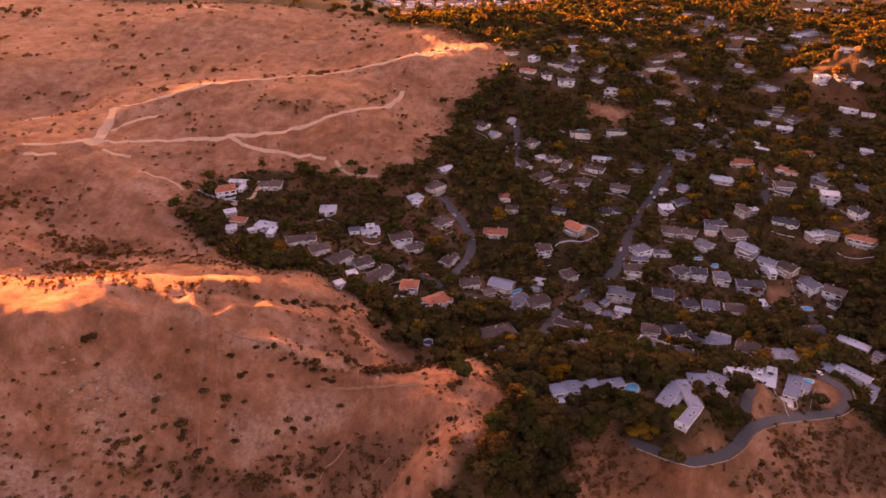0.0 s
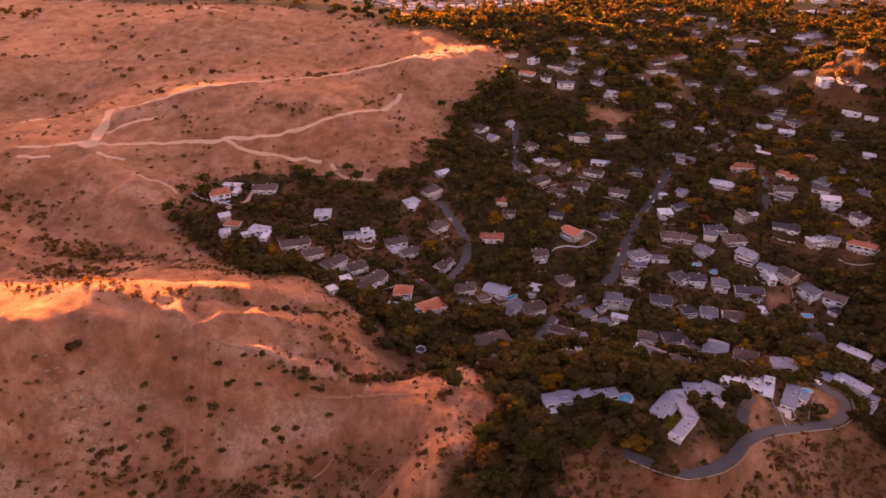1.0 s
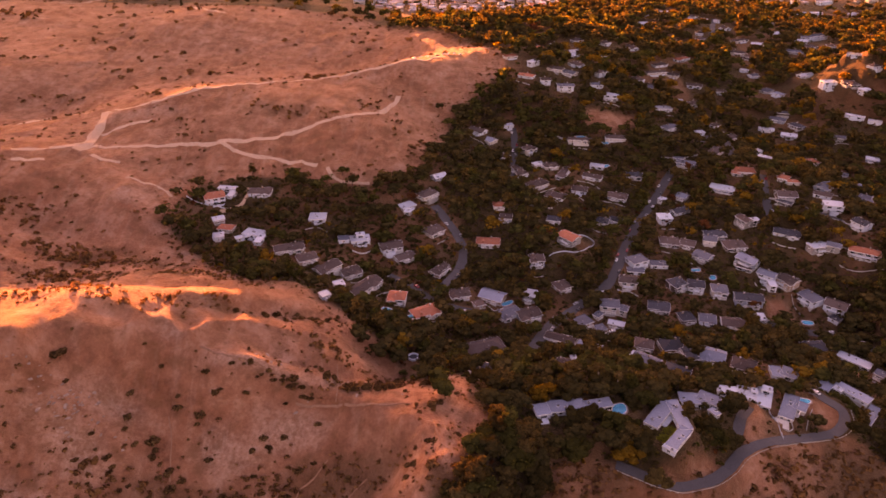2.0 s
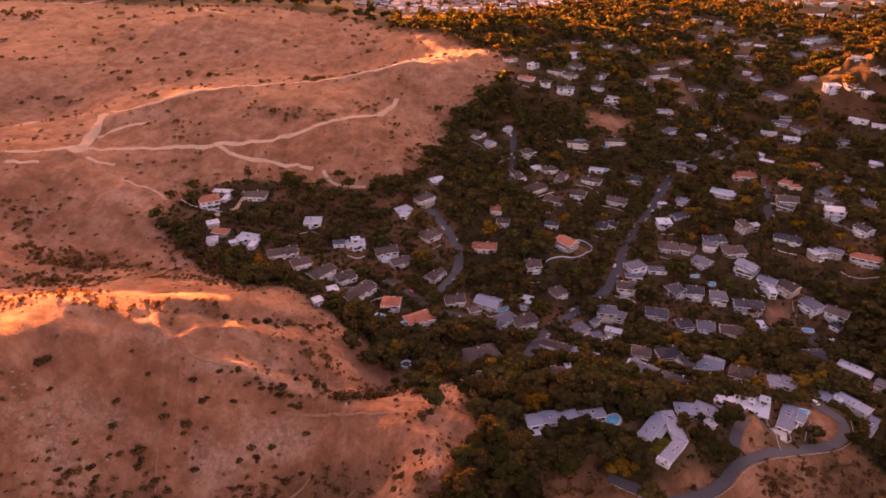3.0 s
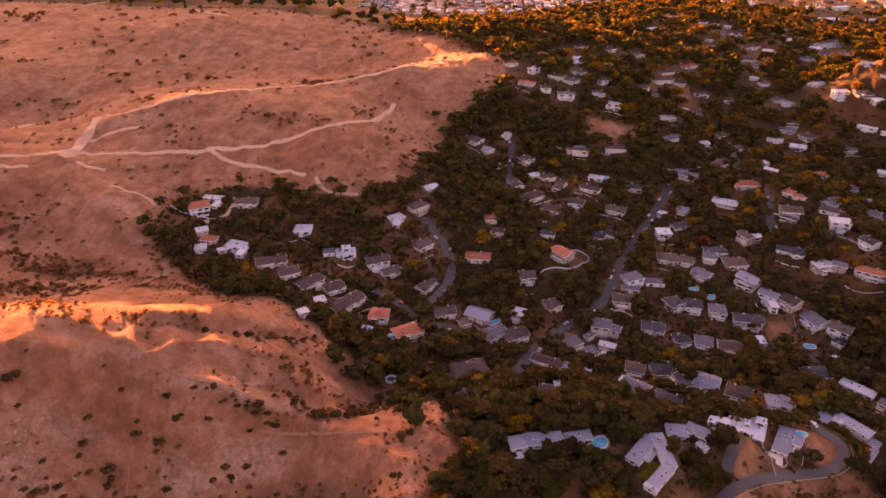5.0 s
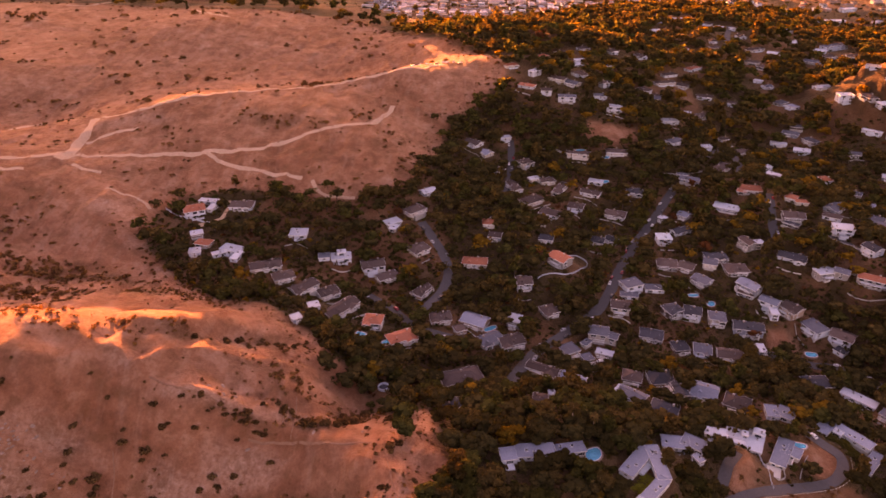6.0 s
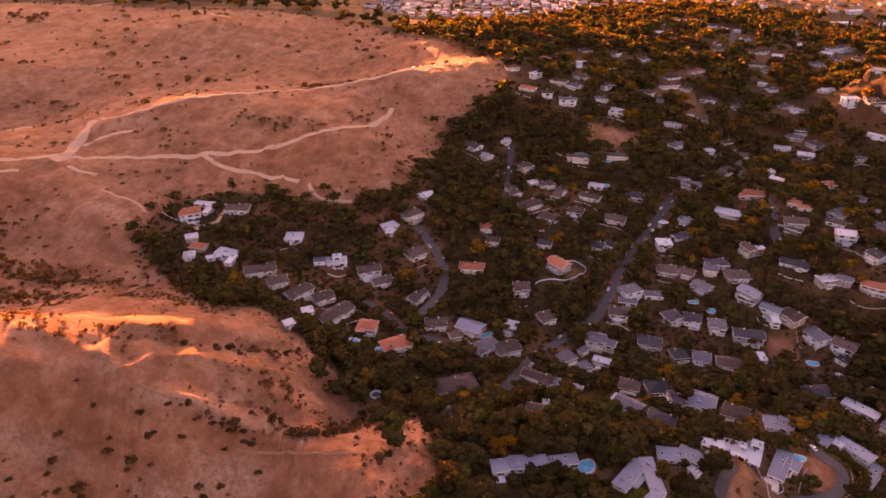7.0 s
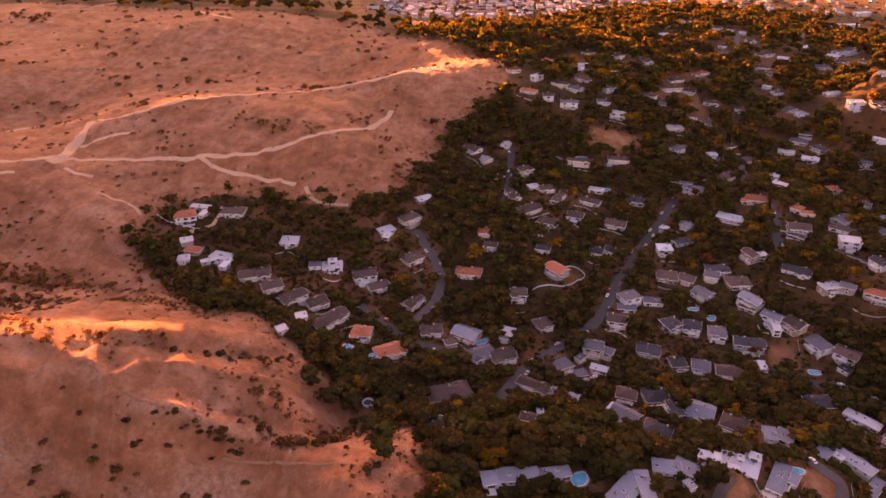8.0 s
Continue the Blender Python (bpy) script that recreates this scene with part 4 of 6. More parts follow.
def ribbon(name, width, p, z, mat, lift, label, category):
    t = np.gradient(p, axis=0)
    side = np.stack([t[:, 1], -t[:, 0]], 1) / np.linalg.norm(t, axis=1)[:, None]
    cols = np.linspace(-0.5, 0.5, 4 if width < 5 else 6)
    v, f = [], []
    for i in range(len(p)):
        w = width * (1 + 0.18 * float(fractal(np.array([p[i, 0]]), np.array([p[i, 1]]), 9, 2)[0]))
        for c in cols:
            q = p[i] + side[i] * c * w
            v.append((q[0], q[1], (z[i] if z is not None else ground(*q)) + lift))
    k = len(cols)
    for i in range(len(p) - 1):
        for j in range(k - 1):
            f.append((i * k + j, i * k + j + 1, (i + 1) * k + j + 1, (i + 1) * k + j))
    n = len(v)
    edge = [i * k for i in range(len(p))] + [i * k + k - 1 for i in range(len(p))][::-1]
    v += [(v[e][0], v[e][1], v[e][2] - 0.6) for e in edge]
    f += [(edge[i], edge[(i + 1) % len(edge)], n + (i + 1) % len(edge), n + i) for i in range(len(edge))]
    return tagged(new(name, mesh(name, v, f, mat)), label, category, kind="structure")


for name, width, p, z in ROAD_LINES:
    ribbon("road", width, p, z, ASPHALT, 0.22, "narrow worn grey asphalt road between houses", "road")
for width, points in TRAILS:
    ribbon("trail", width, line(points), None, FAINT if width < 2 else TRAIL, 0.22, "pale dusty dirt trail across dry slope", "trail")


# ---- houses ----
def window_grid(w, h, bars, glazed):
    """One piece: frame, reveals and, where glazed, the panes set back in it."""
    xs, zs = [-w / 2 - 0.17, -w / 2 + 0.05], [-0.17, 0.05, h - 0.05, h + 0.17]
    for b in range(bars):
        x = -w / 2 + w * (b + 1) / (bars + 1)
        xs += [x - 0.04, x + 0.04]
    xs += [w / 2 - 0.05, w / 2 + 0.17]
    v, f, slot, seen = [], [], [], {}

    def at(i, k, deep):
        if (i, k, deep) not in seen:
            seen[i, k, deep] = len(v)
            v.append((xs[i], 0.03 if deep == 1 else -0.1 if deep == 0 else 0.08, zs[k]))
        return seen[i, k, deep]

    for i in range(len(xs) - 1):
        for k in range(3):
            if k == 1 and i % 2:
                if glazed:
                    f.append((at(i, k, 1), at(i + 1, k, 1), at(i + 1, k + 1, 1), at(i, k + 1, 1)))
                    slot.append(1)
                ring = [(i, k), (i + 1, k), (i + 1, k + 1), (i, k + 1)]
                for p, q in zip(ring, ring[1:] + ring[:1]):
                    f.append((at(*p, 0), at(*q, 0), at(*q, 1), at(*p, 1)))
                    slot.append(0)
            else:
                f.append((at(i, k, 0), at(i + 1, k, 0), at(i + 1, k + 1, 0), at(i, k + 1, 0)))
                slot.append(0)
    last = len(xs) - 1
    rim = [(i, 0) for i in range(last)] + [(last, k) for k in range(3)] + [(i, 3) for i in range(last, 0, -1)] + [(0, k) for k in range(3, 0, -1)]
    for p, q in zip(rim, rim[1:] + rim[:1]):
        f.append((at(*q, 0), at(*p, 0), at(*p, 2), at(*q, 2)))
        slot.append(0)
    return mesh("window", v, f, [FRAME, PANE], slot)


def window_meshes():
    out = {}
    for key, (w, h, bars) in {"small": (1.7, 1.4, 1), "wide": (3.3, 2.05, 2)}.items():
        pw = w / (bars + 1)
        pane = Shape().box(-pw / 2 + 0.03, 0.0, 0.03, pw / 2 - 0.03, 0.05, h - 0.03).mesh("pane", PANE)
        out[key] = (window_grid(w, h, bars, False), pane, window_grid(w, h, bars, True), [-w / 2 + pw * (b + 0.5) for b in range(bars + 1)])
    return out


WINDOWS = window_meshes()
s = Shape().box(-0.5, -0.06, 0, 0.5, 0.06, 2.1, 0).box(-0.6, -0.09, 0, -0.5, 0.06, 2.2, 1).box(0.5, -0.09, 0, 0.6, 0.06, 2.2, 1).box(-0.5, -0.09, 2.1, 0.5, 0.06, 2.2, 1)
DOOR_MESH = s.mesh("door", [DOOR, FRAME])
s = Shape()
for k in range(5):
    s.box(-2.3, -0.08, k * 0.44, 2.3, 0.04, k * 0.44 + 0.41)
GARAGE_MESH = s.mesh("garage_door", FRAME)
CHIMNEY = Shape().box(-0.45, -0.35, -2.2, 0.45, 0.35, 1.2, 0).box(-0.55, -0.45, 1.2, 0.55, 0.45, 1.38, 1, 0.05).box(-0.2, -0.15, 1.38, 0.2, 0.15, 1.65, 1, 0.04).mesh("chimney", [WALLS["t"], CONCRETE])
COOLER = Shape().box(-0.7, -0.55, 0, 0.7, 0.55, 0.9, 0, 0.08).box(-0.5, -0.57, 0.2, 0.5, -0.55, 0.7, 1).tube([(0, 0, 0.9), (0, 0, 0.98)], [0.42, 0.4], 10, 1).mesh("cooling_unit", [METAL, TYRE])
SKYLIGHT = Shape().box(-0.7, -0.7, 0, 0.7, 0.7, 0.2, 0).box(-0.58, -0.58, 0.2, 0.58, 0.58, 0.42, 1, 0.15).mesh("skylight", [FRAME, PANE])
VENT = Shape().tube([(0, 0, 0), (0, 0, 0.6), (0, 0, 0.62), (0, 0, 0.75)], [0.12, 0.12, 0.2, 0.16], 7).mesh("roof_vent", METAL)


def roof_shape(form, length, width, over=0.55):
    s, a, b = Shape(), length / 2 + over, width / 2 + over
    rise = min(width * 0.2, 2.6)
    if form == "f":
        s.box(-a, -b, 0, a, b, 0.28)
        for x0, y0, x1, y1 in ((-a, -b, a, -b + 0.25), (-a, b - 0.25, a, b), (-a, -b + 0.25, -a + 0.25, b - 0.25), (a - 0.25, -b + 0.25, a, b - 0.25)):
            s.box(x0, y0, 0.28, x1, y1, 0.52)
        return s, 0.28
    r = a if form == "g" else max(a - b, 0.15)
    e = 0.2
    low, top = [(-a, -b, 0), (a, -b, 0), (a, b, 0), (-a, b, 0)], [(-r, 0, rise), (r, 0, rise)]
    v = low + top + [(x, y, z + e) for x, y, z in low + top]
    f = [(0, 4, 5, 1), (2, 5, 4, 3), (6, 7, 11, 10), (8, 9, 10, 11), (0, 1, 7, 6), (2, 3, 9, 8)]
    if form == "g":
        f += [(0, 6, 10, 4), (4, 10, 9, 3), (1, 5, 11, 7), (5, 2, 8, 11)]
    else:
        f += [(3, 4, 0), (1, 5, 2), (9, 6, 10), (7, 8, 11), (1, 2, 8, 7), (3, 0, 6, 9)]
    s.add(v, f)
    s.box(-r, -0.14, rise + e - 0.06, r, 0.14, rise + e + 0.1)
    return s, rise + e


def wall_turn(turn, side):
    """The turn of a wall from the valley side, in degrees."""
    return (turn + 90 * side + 180) % 360 - 180


def wing(house, k, x, y, z, turn, length, width, storeys, form, roof_mat, wall_mat, near, rng, gap=5.0):
    h, y_far = 2.65 * storeys, house.matrix_basis.translation.y
    base = pose(x, y, z, 0, 0, turn)
    s = Shape().box(-length / 2, -width / 2, -7, length / 2, width / 2, h)
    if form == "g":
        rise = min(width * 0.2, 2.6) * (width / 2) / (width / 2 + 0.55)
        for a in (-length / 2, length / 2 - 0.2):
            s.add([(a, -width / 2, h), (a, width / 2, h), (a, 0, h + rise), (a + 0.2, -width / 2, h), (a + 0.2, width / 2, h), (a + 0.2, 0, h + rise)], [(0, 2, 1), (3, 4, 5), (0, 3, 5, 2), (1, 2, 5, 4)])
    s.box(-length / 2 - 0.12, -width / 2 - 0.12, -6, length / 2 + 0.12, width / 2 + 0.12, 0.25, 1)
    for n in range(1, storeys):
        s.box(-length / 2 - 0.06, -width / 2 - 0.06, n * 2.65 - 0.12, length / 2 + 0.06, width / 2 + 0.06, n * 2.65 + 0.06, 0)
    child("wall", s.mesh("wall", [wall_mat, CONCRETE]), house, base)
    r, top = roof_shape(form, length, width, 0.35 if form == "f" else 0.6)
    roof = child("roof", r.mesh("roof", roof_mat), house, base @ pose(0, 0, h))
    trim = Shape()
    oa, ob = length / 2 + (0.35 if form == "f" else 0.6), width / 2 + (0.35 if form == "f" else 0.6)
    for x0, y0, x1, y1 in ((-oa - 0.06, -ob - 0.08, oa + 0.06, -ob - 0.005), (-oa - 0.06, ob + 0.005, oa + 0.06, ob + 0.08)) + (() if form == "g" else ((-oa - 0.08, -ob, -oa - 0.005, ob), (oa + 0.005, -ob, oa + 0.08, ob))):
        trim.box(x0, y0, -0.18, x1, y1, 0.45 if form == "f" else 0.19)
    if form == "g":
        up = min(width * 0.2, 2.6)
        for x0 in (-oa - 0.08, oa + 0.005):
            board = [(-ob - 0.08, -0.18), (-ob - 0.08, 0.21), (0, up + 0.27), (ob + 0.08, 0.21), (ob + 0.08, -0.18), (0, up - 0.1)]
            v = [(x, by, bz) for x in (x0, x0 + 0.075) for by, bz in board]
            trim.add(v, [(0, 1, 2, 5), (5, 2, 3, 4), (11, 8, 7, 6), (10, 9, 8, 11)] + [(k, 6 + k, 6 + (k + 1) % 6, (k + 1) % 6) for k in range(6)])
    child("eaves_trim", trim.mesh("eaves_trim", FRAME), roof)
    if form == "f":
        for _ in range(1 + (length > 12) + (length > 20)):
            bit = rng.choice((COOLER, SKYLIGHT, SKYLIGHT, VENT))
            child(bit.name, bit, roof, pose(rng.uniform(-0.36, 0.36) * length, rng.uniform(-0.3, 0.3) * width, 0.28, 0, 0, rng.choice((0, 90))))
    else:
        if k == 0:
            child("chimney", CHIMNEY, roof, pose(rng.uniform(-0.3, 0.3) * length, 0.16 * width, top * 0.75))
        if y_far < 620:
            child("roof_vent", VENT, roof, pose(rng.uniform(-0.25, 0.25) * length, -0.2 * width, top * 0.52))
    gap = 3.4 if near else gap
    for side, (span, off) in enumerate(((length, width), (width, length), (length, width), (width, length))):
        wall_at = base @ pose(0, 0, 0, 0, 0, 90 * side) @ Matrix.Translation((0, -off / 2 - 0.06, 0))
        count = max(1, int(span / gap))
        for n in range(storeys):
            for c in range(count):
                at = (c + 0.5 - count / 2) * span / count
                if n == 0 and k == 0 and side == 0 and c == 0 and length > 7:
                    child("door", DOOR_MESH, house, wall_at @ Matrix.Translation((at, 0, 0.25)))
                    continue
                if n == 0 and k == 0 and side == 2 and c == 0 and length > 13:
                    child("garage_door", GARAGE_MESH, house, wall_at @ Matrix.Translation((at, 0, 0.2)))
                    continue
                if y_far > 760 and abs(wall_turn(turn, side)) > 100:
                    continue
                if not near and side in (1, 3) and c:
                    continue
                kind = "wide" if span / count > 3.6 and rng.random() < 0.6 else "small"
                frame_me, pane_me, both_me, places = WINDOWS[kind]
                m = wall_at @ Matrix.Translation((at, 0, n * 2.65 + (0.35 if kind == "wide" else 0.95)))
                if near:
                    w = child("window", frame_me, house, m)
                    for px in places:
                        child("pane", pane_me, w, Matrix.Translation((px, 0, 0)))
                else:
                    child("window", both_me, house, m)


PICK = random.Random(11)
for roof_kind, wall_kind, wings in PLOTS:
    x, y, turn, length, *_ = wings[0]
    floors = max(w[5] for w in wings)
    house = empty("house", pose(x, y, ground(x, y)))
    inverse = house.matrix_basis.inverted()
    for k, (wx, wy, wturn, wl, ww, st, form, rk) in enumerate(wings):
        px, py, pz = inverse @ Vector((wx, wy, ground(wx, wy)))
        if k:
            pz += 0.03 * k
        wing(house, k, px, py, pz, wturn, wl, ww, st, form, ROOFS[rk], WALLS[wall_kind], y < 335, PICK, 5.0 if y < 620 else 6.4)
    x, y, turn, length, width, st, form, rk = wings[0]
    face = turn if math.cos(radians(turn)) > 0 else turn + 180
    front = pose(0, 0, 0, 0, 0, face)
    if floors > 1 and st > 1 and PICK.random() < 0.75:
        bw = length * PICK.uniform(0.45, 0.9)
        t = Shape().box(-bw / 2, -1.7, -0.2, bw / 2, 0, 0)
        child("balcony", t.mesh("balcony", WALLS["w"]), house, front @ Matrix.Translation((0, -width / 2 - 0.14, 2.65)))
        t, n = Shape(), max(3, int(bw / 1.2))
        t.box(-bw / 2, -1.7, 0.95, bw / 2, -1.6, 1.05)
        for k in range(n + 1):
            at = -bw / 2 + 0.05 + (bw - 0.1) * k / n
            t.box(at - 0.05, -1.69, 0, at + 0.05, -1.61, 0.95)
        child("balcony_rail", t.mesh("balcony_rail", FRAME), house, front @ Matrix.Translation((0, -width / 2 - 0.14, 2.76)))
    if form != "f" and length > 9 and PICK.random() < 0.45:
        dx, h0 = PICK.uniform(-0.3, 0.3) * length, 2.65 * st + 0.25
        t = Shape().box(-1.0, -1.5, 0, 1.0, 1.2, 1.15, 0).box(-0.7, -1.54, 0.3, 0.7, -1.5, 0.95, 1)
        t.add([(-1.25, -1.8, 1.1), (1.25, -1.8, 1.1), (0, -1.8, 1.75), (-1.25, 1.4, 1.1), (1.25, 1.4, 1.1), (0, 1.4, 1.75)], [(0, 1, 2), (5, 4, 3), (0, 2, 5, 3), (2, 1, 4, 5), (1, 0, 3, 4)], 2)
        child("dormer", t.mesh("dormer", [WALLS[wall_kind], PANE, ROOFS[rk]]), house, front @ Matrix.Translation((dx, -width * 0.22, h0)))
    if len(wings) == 1 and form != "f" and length > 10.5 and PICK.random() < 0.65:
        side = PICK.choice((-0.27, 0.27)) * length
        q = pose(0, 0, 0, 0, 0, turn) @ Vector((side, -1.5, 0))
        wing(house, 1, q.x, q.y, -0.12, turn + 90, width + 1.5, min(length * 0.36, 6.5), st, "g", ROOFS[rk], WALLS[wall_kind], y < 335, PICK, 5.0 if y < 620 else 6.4)
    if y < 780 and wall_kind != "w" and floors < 3 or PICK.random() < 0.3:
        vw, vd = length * PICK.uniform(0.5, 0.9), PICK.uniform(1.8, 2.6)
        at, posts = PICK.uniform(-0.08, 0.08) * length, max(2, int(vw / 3.2))
        t = Shape().box(at - vw / 2, -vd, -4, at + vw / 2, 0, 0.1)
        child("veranda_floor", t.mesh("veranda_floor", CONCRETE), house, front @ Matrix.Translation((0, -width / 2 - 0.15, 0.12)))
        t = Shape().box(at - vw / 2, -vd, 2.25, at + vw / 2, -vd + 0.3, 2.55).box(at - vw / 2, -vd, 0.85, at + vw / 2, -vd + 0.16, 1.05)
        child("veranda_rail", t.mesh("veranda_rail", FRAME), house, front @ Matrix.Translation((0, -width / 2 - 0.15, 0.12)))
        post = Shape().box(-0.14, 0.02, 0.1, 0.14, 0.28, 2.25).mesh("veranda_post", FRAME)
        for n in range(posts + 1):
            child("veranda_post", post, house, front @ Matrix.Translation((at - vw / 2 + 0.14 + (vw - 0.28) * n / posts, -width / 2 - 0.15 - vd, 0.12)))
    elif PICK.random() < 0.75:
        tw, td = length * PICK.uniform(0.4, 0.8), PICK.uniform(2.2, 4.0)
        t = Shape().box(-tw / 2, -td, -5, tw / 2, 0, 0.12)
        for x0, y0, x1, y1 in ((-tw / 2, -td, tw / 2, -td + 0.16), (-tw / 2, -td + 0.16, -tw / 2 + 0.16, 0), (tw / 2 - 0.16, -td + 0.16, tw / 2, 0)):
            t.box(x0, y0, 0.12, x1, y1, 0.95)
        child("terrace", t.mesh("terrace", WALLS["w"] if wall_kind != "d" else CONCRETE), house, pose(0, 0, 0.1, 0, 0, face) @ Matrix.Translation((PICK.uniform(-0.1, 0.1) * length, -width / 2 - 0.13, 0)))
    form = {"f": "flat", "g": "gabled", "h": "hipped"}[wings[0][6]]
    words = ("one", "two", "three")[floors - 1]
    tagged(house, f"{words}-storey {WALL_WORDS[wall_kind]} house with {form} {ROOF_WORDS[roof_kind]} roof" + (" and wings" if len(wings) > 1 else ""), "house", "houses on the hillside")


# ---- plants ----
def leaf_cards(rng, lumps, count, size, flat=0.35):
    """Small bent leaf clumps spread over the outside of several lumps: vertices and quads."""
    lumps = np.array(lumps, float)
    weight = lumps[:, 3] * lumps[:, 4]
    which = rng.choice(len(lumps), count, p=weight / weight.sum())
    d = rng.normal(size=(count, 3))
    d[:, 2] = np.abs(d[:, 2]) * np.where(rng.random(count) < 0.8, 1, -0.7)
    d /= np.linalg.norm(d, axis=1)[:, None]
    rad = rng.uniform(0.55, 1.08, count) ** 0.6
    c = lumps[which, :3] + d * rad[:, None] * lumps[which][:, [3, 3, 4]]
    nrm = d + rng.normal(size=(count, 3)) * 0.55
    nrm /= np.linalg.norm(nrm, axis=1)[:, None]
    a = np.cross(nrm, rng.normal(size=(count, 3)))
    a /= np.linalg.norm(a, axis=1)[:, None]
    b = np.cross(nrm, a)
    s = size * rng.uniform(0.6, 1.35, count)[:, None]
    v = np.stack([c - a * s - b * s * 0.7, c + a * s - b * s * 0.6 + nrm * s * 0.2, c + a * s * 0.8 + b * s, c - a * s * 0.9 + b * s * 0.8 - nrm * s * 0.25], 1)
    return v.reshape(-1, 3), np.arange(count * 4).reshape(-1, 4)


def core(rng, lumps, n):
    """A lumpy solid under the leaf clumps: a rounded cube for each lump."""
    vs, qs, k = [], [], 0
    for x, y, z, r, h in lumps:
        for axis in range(3):
            for sign in (-1, 1):
                u, v = np.meshgrid(np.linspace(-1, 1, n + 1), np.linspace(-1, 1, n + 1), indexing="ij")
                p = np.empty((n + 1, n + 1, 3))
                p[..., axis], p[..., (axis + 1) % 3], p[..., (axis + 2) % 3] = sign, u, v
                p /= np.linalg.norm(p, axis=2)[..., None]
                p *= 0.88 + 0.16 * np.sin(p[..., :1] * 5 + x * 3) * np.cos(p[..., 1:2] * 5 + y * 2 + z)
                vs.append((p * (r, r, h) + (x, y, z)).reshape(-1, 3))
                i = np.arange((n + 1) ** 2).reshape(n + 1, n + 1) + k
                qs.append(np.stack([i[:-1, :-1], i[1:, :-1], i[1:, 1:], i[:-1, 1:]], -1).reshape(-1, 4)[:, ::sign])
                k += (n + 1) ** 2
    return np.concatenate(vs), np.concatenate(qs)


def leafy(rng, lumps, cards, size, n, most):
    v, q = leaf_cards(rng, lumps, cards, size)
    w, r = core(rng, lumps[:most], n)
    return np.concatenate([v, w]), np.concatenate([q, r + len(v)])


def crown_lumps(rng, kind, h):
    if kind == "column":
        return [(rng.normal() * 0.12, rng.normal() * 0.12, h * f, h * 0.13 * (1.2 - f), h * 0.16) for f in (0.18, 0.35, 0.5, 0.65, 0.8, 0.92)]
    if kind == "tall":
        out = []
        for k in range(9):
            f = 0.38 + 0.6 * k / 8
            a = rng.uniform(0, 6.3)
            r = h * 0.17 * (1.25 - 0.6 * f)
            out.append((math.cos(a) * h * 0.13, math.sin(a) * h * 0.13, h * f, r, r * 0.85))
        return out
    out = [(0, 0, h * 0.66, h * 0.3, h * 0.26)]
    for k in range(7):
        a = k * 0.9 + rng.uniform(-0.4, 0.4)
        r = h * rng.uniform(0.16, 0.27)
        out.append((math.cos(a) * h * rng.uniform(0.24, 0.42), math.sin(a) * h * rng.uniform(0.24, 0.42), h * rng.uniform(0.42, 0.78), r, r * 0.8))
    return out


def branches(rng, kind, h, lumps):
    s = Shape()
    r = h * 0.035
    bend = rng.normal(size=2) * h * 0.02
    s.tube([(0, 0, -0.6), (bend[0] * 0.5, bend[1] * 0.5, h * 0.2), (bend[0], bend[1], h * 0.42), (0, 0, h * 0.7)], [r * 1.4, r, r * 0.75, r * 0.35], 7)
    if kind != "column":
        for x, y, z, *_ in lumps[1:6]:
            s.tube([(bend[0], bend[1], h * 0.33), (x * 0.5, y * 0.5, h * 0.33 + (z - h * 0.33) * 0.6), (x, y, z)], [r * 0.6, r * 0.4, r * 0.18], 5)
    return s


GEN = np.random.default_rng(21)
KINDS = [("round", 8.0, LEAF_OAK, "dark green oak"), ("round", 7.0, LEAF_OLIVE, "olive brown oak"), ("round", 6.0, LEAF_GREEN, "leafy green tree"), ("tall", 12.0, LEAF_OLIVE, "tall grey-green eucalyptus"), ("column", 9.0, LEAF_OAK, "narrow dark cypress"), ("round", 6.0, LEAF_GOLD, "golden autumn tree"), ("round", 5.5, LEAF_RUST, "rust red autumn tree"), ("round", 8.5, LEAF_OAK, "broad dark oak"), ("tall", 10.0, LEAF_GREEN, "tall green pine")]
ODDS = np.array([0.24, 0.22, 0.16, 0.07, 0.03, 0.025, 0.006, 0.2, 0.05])
ODDS = ODDS / ODDS.sum()
PROTOS, LIGHT = [], []
for kind, h, leaf, words in KINDS:
    lumps = crown_lumps(GEN, kind, h)
    trunk = branches(GEN, kind, h, lumps).mesh("trunk", BARK)
    v, q = leafy(GEN, lumps, 520, h * 0.038, 3, 7)
    crown = mesh("crown", v, q.tolist(), leaf)
    PROTOS.append((trunk, crown, words, h))
    LIGHT.append([leafy(GEN, lumps, n, h * k, e, f) for n, k, e, f in ((190, 0.05, 2, 6), (105, 0.064, 2, 3), (60, 0.085, 1, 6))])

KEEP_OUT = []
for _, _, wings in PLOTS:
    for x, y, turn, length, width, *_ in wings:
        KEEP_OUT.append((x, y, math.cos(radians(turn)), math.sin(radians(turn)), length / 2, width / 2))
KEEP_OUT = np.array(KEEP_OUT)
ROAD_POINTS = np.concatenate([np.c_[p, np.full(len(p), w / 2)] for _, w, p, _ in ROAD_LINES] + [np.c_[line(p), np.full(len(line(p)), w / 2)] for w, p in TRAILS])


